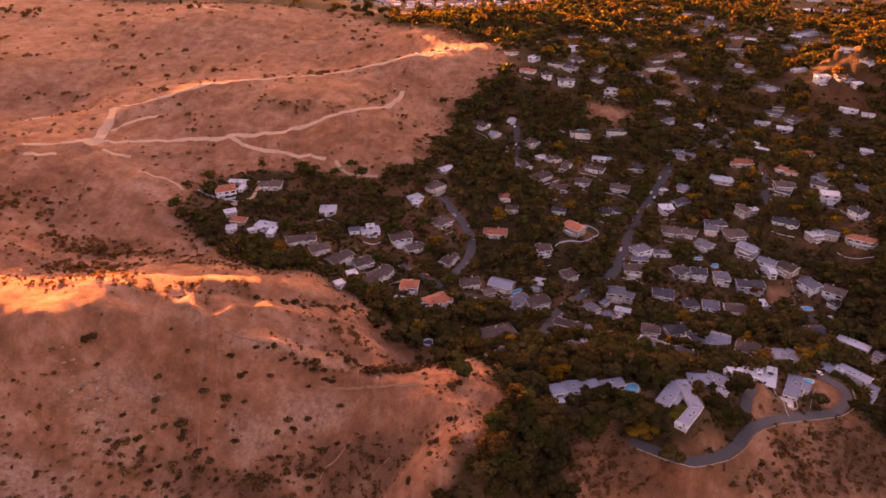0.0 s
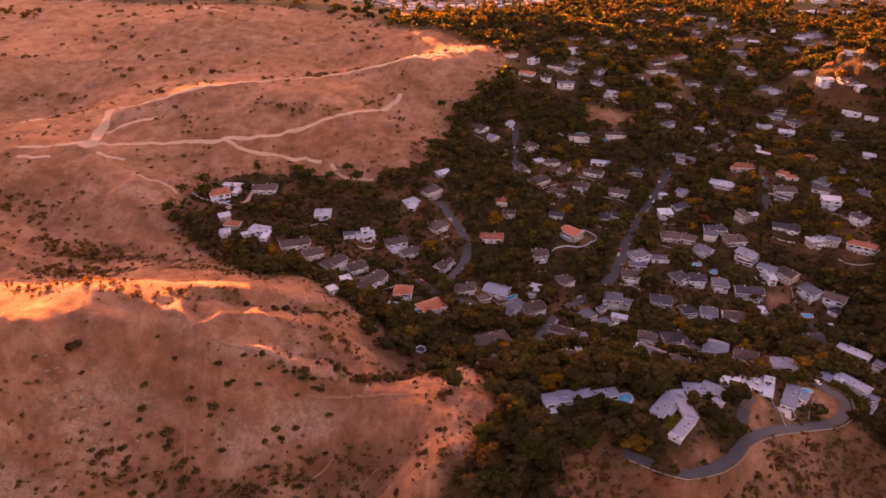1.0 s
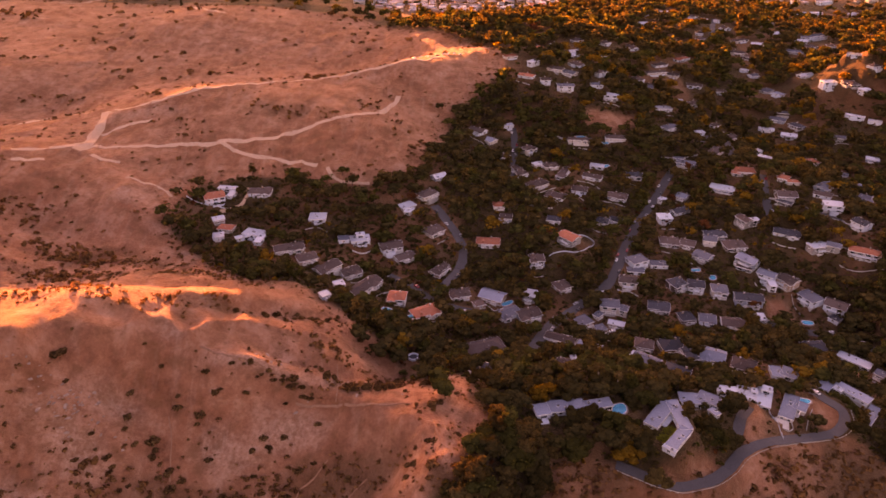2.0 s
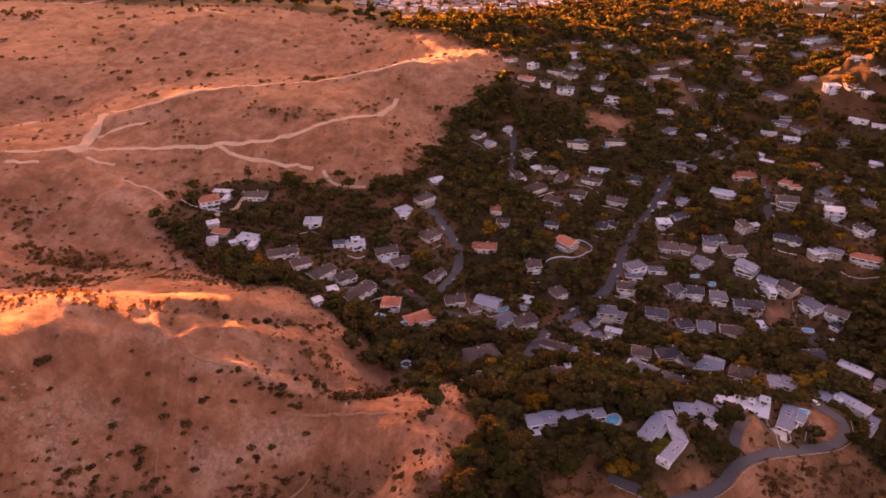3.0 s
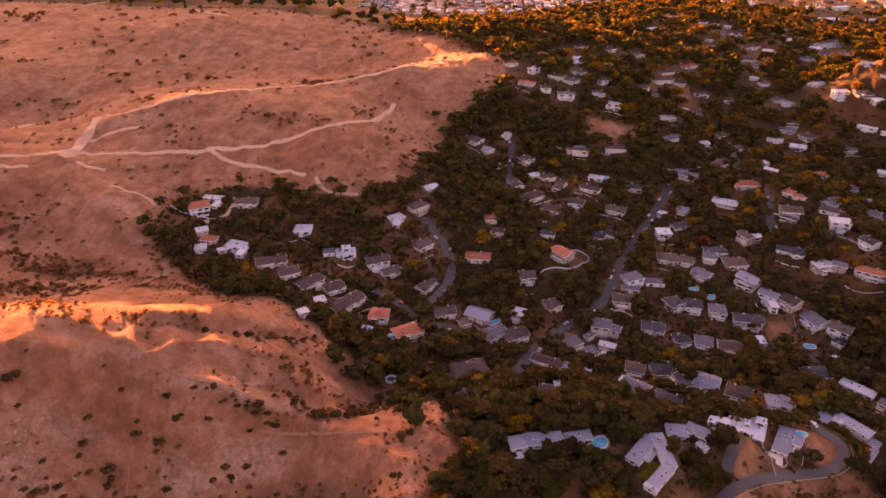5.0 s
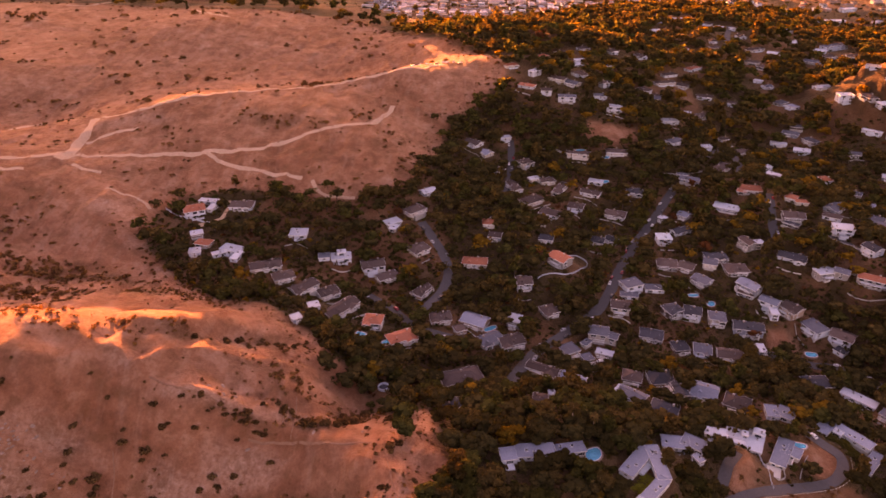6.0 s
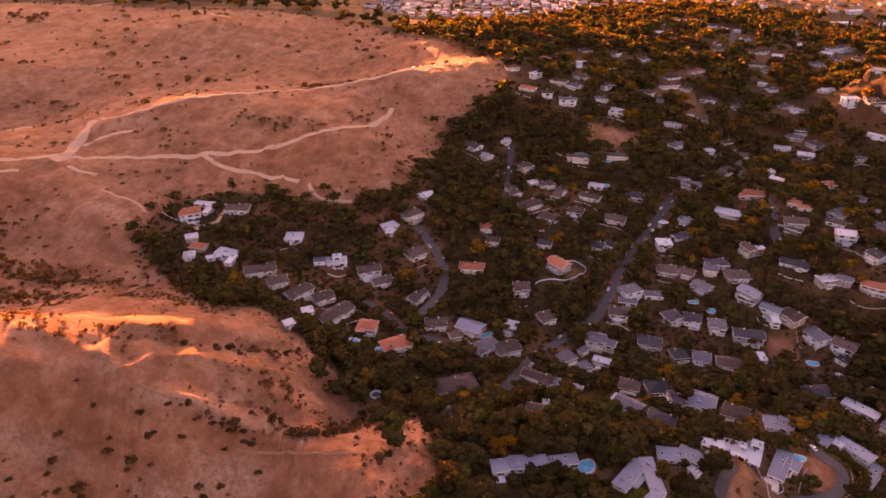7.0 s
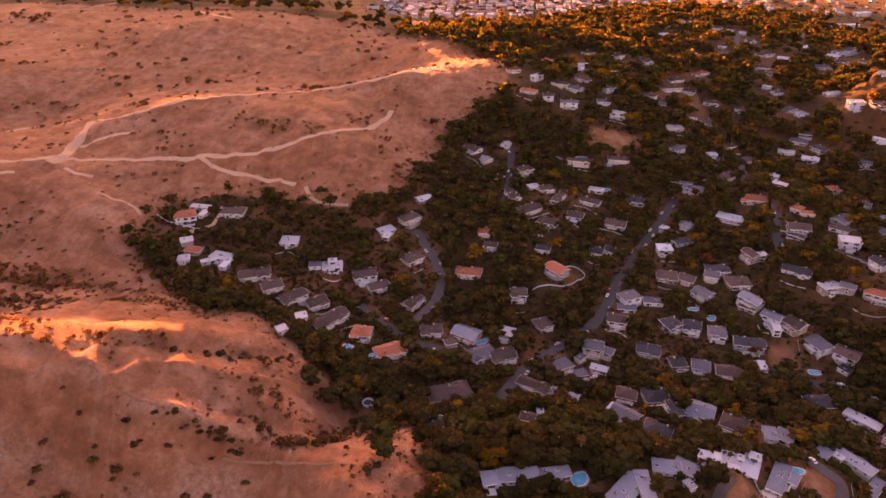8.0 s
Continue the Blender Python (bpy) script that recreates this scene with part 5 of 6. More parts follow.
CLEARED = POOLS + [(34, 358, 6, 6, 0), (26, 358, 5, 5, 0), (133, 347, 4, 4, 0), (127, 350, 4, 4, 0), (140, 350, 3, 3, 0), (191.4, 299, 4, 4, 0), (144, 295, 4, 4, 0), (152, 295, 3, 3, 0), (115.5, 265, 3, 3, 0), (119, 269.5, 3, 3, 0), (111, 262, 2, 2, 0), (-9, 346, 4.5, 4.5, 0), (-9, 338, 5.0, 5.0, 0), (-8, 331, 3.5, 3.5, 0), (122, 402, 3, 3, 0), (291, 412, 3, 3, 0), (298, 402, 3, 3, 0), (114, 494, 8, 8, 0), (121, 506, 6, 6, 0), (98, 474, 4, 4, 0), (90, 472, 4, 4, 0), (113, 484, 4, 4, 0), (224, 329, 3, 3, 0)]


def free_of(x, y, gap):
    """Whether the point keeps off houses, roads and pools, and whether it lies in the open garden on the valley side of a house."""
    dx, dy = x - KEEP_OUT[:, 0], y - KEEP_OUT[:, 1]
    lx, ly = np.abs(dx * KEEP_OUT[:, 2] + dy * KEEP_OUT[:, 3]), np.abs(dy * KEEP_OUT[:, 2] - dx * KEEP_OUT[:, 3])
    d = np.maximum(lx - KEEP_OUT[:, 4], ly - KEEP_OUT[:, 5])
    if d.min() < gap or (np.hypot(ROAD_POINTS[:, 0] - x, ROAD_POINTS[:, 1] - y) - ROAD_POINTS[:, 2]).min() < gap * 0.6:
        return False, 0
    if min(math.hypot(x - p[0], y - p[1]) - max(p[2], p[3]) for p in CLEARED) < gap:
        return False, 0
    ux, uy = KEEP_OUT[:, 0] - 25, KEEP_OUT[:, 1] - 25
    size = np.hypot(ux, uy)
    down, across = -(dx * ux + dy * uy) / size, np.abs(dx * uy - dy * ux) / size
    garden = ((down > 0) & (down < KEEP_OUT[:, 5] + (13 if y < 400 else 17 if y < 640 else 26 if y < 780 else 32)) & (across < KEEP_OUT[:, 4] + (2.5 if y < 780 else 4.5))).any()
    garden = garden or any(-13 < y - p[1] < 0 and abs(x - p[0]) < p[2] + 2 for p in CLEARED)
    return True, garden


# where the woods end at the edge of the flat city
TOWN_X = [-400, -186, -105, -50, 80, 180, 264, 343, 560, 650, 800]
TOWN_Y = [1420, 1290, 1229, 1236, 1310, 1340, 1390, 1440, 1440, 1400, 1390]


def scatter(y0, y1, step, low, high):
    """Trees on a shaken grid over the wooded ground: x, y, kind, height."""
    out = []
    for y in np.arange(y0, y1, step):
        half = 0.78 * y + 130
        for x in np.arange(-half, half, step):
            px, py = x + GEN.uniform(-0.5, 0.5) * step, y + GEN.uniform(-0.5, 0.5) * step
            out.append((px, py))
    p = np.array(out)
    bare = open_at(p[:, 0], p[:, 1])
    thick = fractal(p[:, 0], p[:, 1], 60, 3)
    west = (p[:, 0] < -40) & (p[:, 1] > 700)
    rim = ~open_at(p[:, 0] + 14, p[:, 1]) | ~open_at(p[:, 0] + 4, p[:, 1] + 14) | ~open_at(p[:, 0] + 6, p[:, 1] - 13)
    village = np.clip(1.4 - np.hypot((p[:, 0] + 75) / 105, (p[:, 1] - 455) / 95), 0, 1)
    keep = (~bare | (rim & (p[:, 0] < 45) & (p[:, 1] > 270) & (GEN.random(len(p)) < 0.13))) & (GEN.random(len(p)) < -0.1 * village + np.where(west, 0.22 + 0.5 * thick, np.where(p[:, 0] < -50, 0.6, np.where(p[:, 1] > 720, 0.8, 0.84)) + 0.34 * thick))
    trees = []
    for px, py in p[keep]:
        ok, garden = free_of(px, py, 1.7)
        if not ok or (garden and GEN.random() < (0.5 if py < 780 else 0.45)):
            continue
        town = py - np.interp(px, TOWN_X, TOWN_Y)
        if town > -12 and GEN.random() < 0.6:
            continue
        k = int(GEN.choice(len(KINDS), p=ODDS))
        if garden and KINDS[k][0] != "round" or k == 6 and py < 430:
            k = 2
        # some far oaks turn golden, putting part of the low sunlight into leaf colour
        if py > 700 and k in (0, 7) and GEN.random() < 0.25:
            k = 5
        h = GEN.uniform(low, high) * (1.35 if KINDS[k][0] == "tall" else 1)
        trees.append((px, py, k, GEN.uniform(1.8, 3.8) if garden or town > -50 else h))
    return trees


# single trees that stand out by colour or size: x, y, kind, height
FEATURES = [
    (261, 557, 5, 12.0), (272, 573, 5, 12.0), (124, 608, 5, 9.0), (337, 567, 5, 9.0), (351, 575, 5, 9.0), (370, 596, 5, 9.0), (48, 279, 5, 4.5), (34, 271, 5, 4.5),
    (318, 890, 5, 14.0), (347, 942, 5, 14.0), (269, 904, 5, 14.0), (185, 841, 5, 14.0), (435, 939, 5, 14.0), (187, 802, 5, 14.0), (109, 889, 5, 14.0), (131, 903, 5, 14.0),
]
FEATURES += [
    (277, 728, 5, 14.0), (206, 577, 6, 7.0), (231, 439, 6, 7.0), (231, 622, 6, 7.0), (192, 541, 6, 7.0), (171, 389, 6, 7.0), (97, 356, 3, 14.0), (56, 560, 3, 14.0),
    (63, 612, 3, 14.0), (225, 573, 3, 14.0), (71, 266, 0, 6.0), (87, 266, 2, 5.0), (78, 269, 1, 5.5), (147, 298, 7, 3.6), (138, 280, 2, 5.0),
    (142, 271, 1, 5.5), (145, 285, 7, 5.5), (92, 258, 1, 5.5), (64, 266, 7, 4.5), (72, 269.5, 7, 6.4), (77, 271, 0, 7.2), (82, 272.5, 7, 7.0), (87, 274, 2, 5.4), (77.7, 263, 1, 6.0), (50, 285, 5, 6.0), (177, 352, 7, 7.0), (146, 366, 5, 5.0), (104, 290, 7, 6.0), (112, 292, 0, 6.5),
]
TREES = scatter(212, 480, 6.4, 5.5, 11.0) + scatter(480, 720, 8.3, 6.5, 12.5) + scatter(720, 1050, 11.0, 9.0, 16.0) + scatter(1050, 1480, 14.5, 11.0, 18.0) + FEATURES
TREES.sort(key=lambda t: t[1])
NEAR_TREES, FAR_TREES = TREES[:285], TREES[285:]

made = {}
for x, y, k, h in NEAR_TREES:
    trunk, crown, words, full = PROTOS[k]
    m = pose(x, y, ground(x, y) - 0.1, 0, 0, GEN.uniform(0, 360))
    if k not in made:
        t = new("tree")
        child("trunk", trunk, t)
        child("crown", crown, t)
        made[k] = tagged(t, words + " standing on the wooded hillside", "tree", "trees of the hillside")
        t.matrix_basis = m
    else:
        t = copy_thing(made[k], m)
    f = h / full
    t.scale = (f * GEN.uniform(1.0, 1.4), f * GEN.uniform(1.0, 1.4), f)


def joined(name, pieces, mats, label, category):
    """Many transformed copies (vertices, quads, slot) in one mesh."""
    vs, qs, ms, n = [], [], [], 0
    for v, q, slot in pieces:
        vs.append(v)
        qs.append(q + n)
        ms.append(np.full(len(q), slot))
        n += len(v)
    co, quads, index = np.concatenate(vs), np.concatenate(qs), np.concatenate(ms)
    me = bpy.data.meshes.new(name)
    me.vertices.add(len(co))
    me.vertices.foreach_set("co", co.ravel())
    me.loops.add(quads.size)
    me.loops.foreach_set("vertex_index", quads.ravel())
    me.polygons.add(len(quads))
    me.polygons.foreach_set("loop_start", np.arange(0, quads.size, 4))
    for m in mats:
        me.materials.append(m)
    me.polygons.foreach_set("material_index", index.astype(np.int32))
    me.update(calc_edges=True)
    return tagged(new(name, me), label, category, kind="stuff")


def stem(h):
    r = h * 0.03
    v = np.array([(math.cos(a) * r * k, math.sin(a) * r * k, z) for z, k in ((-0.6, 1.3), (h * 0.6, 0.6)) for a in (0, 1.57, 3.14, 4.71)])
    return v, np.array([(i, (i + 1) % 4, 4 + (i + 1) % 4, 4 + i) for i in range(4)])


def turned(v, x, y, z, sx, sy, sz, turn):
    c, s = math.cos(turn), math.sin(turn)
    w = v * (sx, sy, sz)
    return np.stack([w[:, 0] * c - w[:, 1] * s + x, w[:, 0] * s + w[:, 1] * c + y, w[:, 2] + z], 1)


LEAVES = [LEAF_OAK, LEAF_OLIVE, LEAF_GREEN, LEAF_GOLD, LEAF_RUST, LEAF_SCRUB, BARK]
pieces = []
for x, y, k, h in FAR_TREES:
    v, q = LIGHT[k][0 if y < 430 else 1 if y < 720 else 2]
    f = h / KINDS[k][1]
    z, turn = ground(x, y) - 0.1, GEN.uniform(0, 6.3)
    pieces.append((turned(v, x, y, z, f * GEN.uniform(1.0, 1.45), f * GEN.uniform(1.0, 1.45), f, turn), q, LEAVES.index(KINDS[k][2])))
    if y < 720:
        v, q = stem(h)
        pieces.append((turned(v, x, y, z, 1, 1, 1, turn), q, 6))
joined("woods", pieces, LEAVES, "dense mixed oak and autumn woods between the houses", "woods")


# ---- shrubs on the open slopes ----
def bush_cards(n, size):
    lumps = [(GEN.uniform(-0.5, 0.5), GEN.uniform(-0.5, 0.5), 0.35, GEN.uniform(0.35, 0.6), 0.45) for _ in range(4)]
    return leaf_cards(GEN, lumps, n, size)


SMALL_BUSH = [bush_cards(16, 0.3) for _ in range(4)]
pieces = []
for y0, y1, step in ((190, 430, 3.4), (430, 780, 5.2), (780, 1250, 9.0)):
    out = []
    for y in np.arange(y0, y1, step):
        for x in np.arange(-0.78 * y - 120, 300 if y < 430 else 70, step):
            out.append((x + GEN.uniform(-0.5, 0.5) * step, y + GEN.uniform(-0.5, 0.5) * step))
    p = np.array(out)
    thick = fractal(p[:, 0], p[:, 1], 35, 3)
    edge = ~open_at(p[:, 0] + 16, p[:, 1]) | ~open_at(p[:, 0], p[:, 1] + 16) | ~open_at(p[:, 0] + 9, p[:, 1] - 14)
    dense = thicket(p[:, 0], p[:, 1])
    keep = open_at(p[:, 0], p[:, 1]) & (GEN.random(len(p)) < dense + np.where((p[:, 0] > 112) & (p[:, 1] < 305), 0.3, 1.0) * np.where(p[:, 1] > 430, 0.55, 0.7) * np.clip(0.1 + 0.75 * thick + 0.15 * (p[:, 1] < 250), 0.02, 0.85) + 0.4 * (edge & (p[:, 0] < 112)) + 0.35 * ((p[:, 0] > -10) & (p[:, 0] < 80) & (p[:, 1] < 310)))
    for x, y in p[keep]:
        if not free_of(x, y, 0.8)[0]:
            continue
        v, q = SMALL_BUSH[int(GEN.integers(4))]
        s = GEN.uniform(0.3, 1.0) * GEN.uniform(0.8, 1.6) * (1 + 1.6 * max(0.0, float(fractal(np.array([x]), np.array([y]), 35, 3)[0]))) * (3.0 if y > 780 else 1.5 if y > 430 else 1.0) * (1 + 0.9 * float(thicket(np.array([x]), np.array([y]))[0]))
        pieces.append((turned(v, x, y, ground(x, y) - 0.1, s * GEN.uniform(0.9, 1.5), s, s * 0.9, GEN.uniform(0, 6.3)), q, 5))
joined("scrub", pieces, LEAVES, "sparse dry scrub dotting the open slopes", "scrub")

# ---- undergrowth between the trees and in the gardens ----
pieces = []
for y0, y1, step in ((205, 520, 3.85), (520, 760, 5.4)):
    out = []
    for y in np.arange(y0, y1, step):
        for x in np.arange(-0.5 * y - 60, 0.74 * y + 110, step):
            out.append((x + GEN.uniform(-0.5, 0.5) * step, y + GEN.uniform(-0.5, 0.5) * step))
    p = np.array(out)
    for x, y in p[~open_at(p[:, 0], p[:, 1]) & (GEN.random(len(p)) < 0.88)]:
        if not free_of(x, y, 1.1)[0]:
            continue
        v, q = SMALL_BUSH[int(GEN.integers(4))]
        s = GEN.uniform(0.8, 2.1) * (1.4 if y > 520 else 1.3 if x < 10 else 1.0)
        pieces.append((turned(v, x, y, ground(x, y) - 0.1, s * 1.25, s, s * 0.9, GEN.uniform(0, 6.3)), q, int(GEN.choice(3)) if GEN.random() < 0.93 else int(GEN.choice((3, 4)))))
joined("undergrowth", pieces, LEAVES, "dark tangled undergrowth below the trees and round gardens", "undergrowth")

BUSHES = [bush_cards(260, 0.13) for _ in range(3)]
BUSH_MESHES = [mesh("foliage", v, q.tolist(), LEAF_CHAPARRAL) for v, q in BUSHES]
STUB = Shape().tube([(0, 0, -0.4), (0.03, 0, 0.15), (0, 0.04, 0.4)], [0.09, 0.07, 0.03], 5).tube([(0, 0, 0.05), (0.25, 0.1, 0.45)], [0.05, 0.02], 5).tube([(0, 0, 0.05), (-0.2, 0.2, 0.4)], [0.05, 0.02], 5).mesh("stem", BARK)
BUSH_SPOTS = [(-168, 269, 4.2), (-166, 272, 2.6), (-102, 276, 2.8), (-99, 277, 1.8), (-87, 278, 2.2), (-119, 271, 2.6), (-108, 268, 2.8), (-109, 265, 2.0), (-128, 256, 3.4), (-126, 253, 2.2), (-140, 262, 2.2), (-118, 247, 3.2), (-112, 244, 2.4), (-116, 240, 3.0), (-122, 243, 2.0), (-52, 272, 2.2), (-53, 258, 1.6), (-75, 262, 2.4), (-60, 254, 2.6), (-30, 291, 3.4), (-24, 296, 3.0), (-36, 290, 2.6), (-16, 322, 3.2), (-40, 347, 2.4), (4, 272, 2.6), (8, 275, 2.2), (0, 304, 3.0), (4, 306, 2.4), (140, 240, 1.8), (172, 268, 2.0), (196, 280, 2.2), (215, 285, 1.8), (160, 255, 1.5), (205, 262, 2.4)]
for k in range(104):
    x, y = (GEN.uniform(-165, -55), GEN.uniform(222, 292)) if k < 34 else (GEN.uniform(-40, 55), GEN.uniform(225, 300)) if k < 48 else (GEN.uniform(-150, 20), 208 + 45 * GEN.random() ** 1.6) if k < 94 else (GEN.uniform(115, 240), GEN.uniform(205, 290))
    if open_at(np.array([x]), np.array([y]))[0] and free_of(x, y, 2.5)[0]:
        BUSH_SPOTS.append((x, y, GEN.uniform(1.0, 2.6)))
for x, y in [*line([(-108, 334), (-92, 345), (-75, 352), (-58, 366)], 5.0), *line([(-62, 298), (-50, 297), (-38, 292), (-24, 300), (-15, 322)], 4.0), *line([(-92, 288), (-78, 287), (-66, 285), (-56, 283)], 2.4)]:
    BUSH_SPOTS.append((x + GEN.normal() * 2, y + GEN.normal() * 2, GEN.uniform(1.2, 3.0)))
for x, y, s in BUSH_SPOTS:
    b = empty("bush", pose(x, y, ground(x, y) - 0.15, 0, 0, GEN.uniform(0, 360)))
    child("stem", STUB, b)
    child("foliage", BUSH_MESHES[int(GEN.integers(3))], b)
    b.scale = (s * GEN.uniform(0.9, 1.3), s, s * 0.8)
    tagged(b, "dark dry chaparral bush on bare slope", "bush", "bushes on the slope")


# ---- palms ----
def palm():
    t = empty("palm_tree", Matrix())
    s = Shape().tube([(0, 0, -0.5), (0.05, 0, 3), (0.15, 0.05, 6.5), (0.2, 0.05, 9.4)], [0.32, 0.24, 0.2, 0.18], 8)
    child("trunk", s.mesh("trunk", PALE_BARK), t)
    v, f = [], []
    for k in range(26):
        a, up = k * 2.4, 0.9 - 1.5 * (k / 26)
        for i in range(5):
            r = 0.2 + 0.5 * i
            z = 9.4 + up * r - 0.22 * r * r
            w = (0.08, 0.42, 0.5, 0.36, 0.04)[i]
            for sgn in (-1, 1):
                v.append((0.2 + math.cos(a) * r - sgn * math.sin(a) * w, 0.05 + math.sin(a) * r + sgn * math.cos(a) * w, z - 0.12 * w))
        f += [(k * 10 + 2 * i, k * 10 + 2 * i + 1, k * 10 + 2 * i + 3, k * 10 + 2 * i + 2) for i in range(4)]
    child("fronds", mesh("fronds", v, f, LEAF_OLIVE), t)
    return tagged(t, "tall slim palm with drooping olive fronds", "palm tree", "palms beside the houses")


first = palm()
for n, (x, y, s) in enumerate([(88.7, 297.5, 1.45), (99, 296, 1.15), (156, 337, 0.7), (160, 333, 0.75), (168, 322, 0.6), (177, 319, 0.65), (192, 345, 0.7), (175, 307, 0.32), (181, 307.5, 0.36), (184.5, 304, 0.33), (169, 320.5, 0.4), (175.5, 322, 0.42), (184, 323.5, 0.38), (166.5, 311.5, 0.3)]):
    m = pose(x, y, ground(x, y), 0, 0, 70 * n)
    t = first if n == 0 else copy_thing(first, m)
    t.matrix_basis = m
    t.scale = (s, s, s)

# ---- courtyard lawn of the angled villa ----
lawn = empty("lawn", pose(118.2, 268.3, ground(118.2, 268.3)))
tufts = [(GEN.uniform(-6.5, 6.5), GEN.uniform(-2.6, 2.6)) for _ in range(170)]
c47, s47 = math.cos(radians(49)), math.sin(radians(49))
tufts = [(a * c47 - b * s47, a * s47 + b * c47) for a, b in tufts]
lumps = [(x, y, ground(118.2 + x, 268.3 + y) - ground(118.2, 268.3) + 0.15, 0.7, 0.22) for x, y in tufts]
v, q = leaf_cards(GEN, lumps, 2600, 0.16)
child("turf", mesh("turf", v, q.tolist(), LEAF_LAWN), lawn)
tagged(lawn, "bright green lawn inside a house courtyard", "lawn", kind="stuff")

# ---- pale parking court below the same villa ----
z0 = ground(191.4, 299)
s = Shape().box(-3.4, -3.6, -3.0, 3.4, 3.6, 0.2, 0, 0.05)
court = new("parking_court", s.mesh("parking_court", CONCRETE))
court.matrix_basis = pose(191.4, 299, z0, 0, 0, -22)
tagged(court, "pale concrete parking court below a villa", "paving", kind="structure")

# ---- hedge beside the terraced villa ----
hx, hy, tx, ty = 235, 330.5, 247.5, 315.5
hedge = empty("hedge", pose(hx, hy, ground(hx, hy)))
lumps = [((tx - hx) * f + GEN.normal() * 0.25, (ty - hy) * f + GEN.normal() * 0.25, ground(hx + (tx - hx) * f, hy + (ty - hy) * f) - ground(hx, hy) + 1.9, 2.2, 2.3) for f in np.linspace(0, 1, 16)]
v, q = leaf_cards(GEN, lumps, 2400, 0.22)
child("foliage", mesh("foliage", v, q.tolist(), LEAF_GREEN), hedge)
s = Shape()
for x, y, z, *_ in lumps[::2]:
    s.tube([(x, y, z - 2.5), (x, y, z)], [0.12, 0.05], 5)
child("stem", s.mesh("stem", BARK), hedge)
tagged(hedge, "long clipped dark green hedge along a driveway", "hedge")


# ---- pools ----
def pool(x, y, a, b, turn):
    p = empty("swimming_pool", pose(x, y, ground(x, y) + 0.2, 0, 0, turn))
    n = 28
    rim, water, deck = [], [], []
    for k in range(n):
        t = 2 * math.pi * k / n
        r = 1 + 0.14 * math.sin(2 * t + 0.6) + 0.06 * math.sin(3 * t)
        c, s_ = math.copysign(abs(math.cos(t)) ** 0.75, math.cos(t)), math.copysign(abs(math.sin(t)) ** 0.75, math.sin(t))
        water.append((a * r * c, b * r * s_))
        rim.append(((a * r + 0.4) * c, (b * r + 0.4) * s_))
        deck.append(((a * r + 1.1) * c, (b * r + 1.1) * s_))
    s = Shape()
    s.add([(*q, 0.1) for q in water] + [(*q, 0.1) for q in rim] + [(*q, -0.2) for q in rim] + [(*q, -0.3) for q in water], [(k, n + k, n + (k + 1) % n, (k + 1) % n)[::-1] for k in range(n)] + [(n + k, 2 * n + k, 2 * n + (k + 1) % n, n + (k + 1) % n)[::-1] for k in range(n)] + [(k, (k + 1) % n, 3 * n + (k + 1) % n, 3 * n + k)[::-1] for k in range(n)])
    child("coping", s.mesh("coping", WALLS["w"]), p)
    child("water", mesh("water", [(*q, -0.08) for q in water], [tuple(range(n))], WATER), p)
    s = Shape().add([(*q, -0.02) for q in rim] + [(*q, -0.02) for q in deck] + [(*q, -4.0) for q in deck], [(k, n + k, n + (k + 1) % n, (k + 1) % n)[::-1] for k in range(n)] + [(n + k, 2 * n + k, 2 * n + (k + 1) % n, n + (k + 1) % n)[::-1] for k in range(n)])
    child("deck", s.mesh("deck", ROCK), p)
    tagged(p, "turquoise swimming pool with pale stone edge", "swimming pool", "garden pools")


for p in POOLS:
    pool(*p)


# ---- cars ----
def car_meshes(paint):
    prof = [(-2.2, 0.35), (-2.25, 0.75), (-2.0, 0.95), (-1.6, 1.0), (-1.0, 1.45), (0.55, 1.48), (1.2, 1.02), (2.1, 0.85), (2.25, 0.6), (2.2, 0.35)]
    v = [(x, y * (0.8 if z > 1.2 else 0.92), z) for y in (-1, 1) for x, z in prof]
    k = len(prof)
    f = [tuple(range(k)), tuple(range(2 * k - 1, k - 1, -1))] + [(i, k + i, k + (i + 1) % k, (i + 1) % k) for i in range(k)]
    body = mesh("body", v, f, paint)
    g = Shape()
    for y in (-0.875, 0.845):
        g.add([(-1.25, y, 1.05), (0.75, y, 1.05), (0.4, y * 0.97, 1.4), (-0.85, y * 0.97, 1.4), (-1.25, y + 0.03, 1.05), (0.75, y + 0.03, 1.05), (0.4, y * 0.97 + 0.03, 1.4), (-0.85, y * 0.97 + 0.03, 1.4)], [(0, 1, 2, 3), (7, 6, 5, 4), (0, 4, 5, 1), (2, 6, 7, 3)])
    g.add([(0.66, -0.72, 1.44), (0.66, 0.72, 1.44), (1.24, 0.78, 1.05), (1.24, -0.78, 1.05)], [(0, 1, 2, 3)])
    g.add([(-1.06, -0.72, 1.44), (-1.06, 0.72, 1.44), (-1.62, 0.78, 1.03), (-1.62, -0.78, 1.03)], [(3, 2, 1, 0)])
    return body, g.mesh("glass", PANE)


w = Shape()
for k in range(12):
    a, b = 2 * math.pi * k / 12, 2 * math.pi * (k + 1) / 12
    w.add([(0.34 * math.cos(a), -0.11, 0.34 * math.sin(a)), (0.34 * math.cos(b), -0.11, 0.34 * math.sin(b)), (0.34 * math.cos(b), 0.11, 0.34 * math.sin(b)), (0.34 * math.cos(a), 0.11, 0.34 * math.sin(a))], [(0, 1, 2, 3)])
    for y in (-0.11, 0.11):
        w.add([(0, y, 0), (0.34 * math.cos(a), y, 0.34 * math.sin(a)), (0.34 * math.cos(b), y, 0.34 * math.sin(b))], [(0, 1, 2)])
WHEEL = w.mesh("wheel", TYRE)
CARS = {}


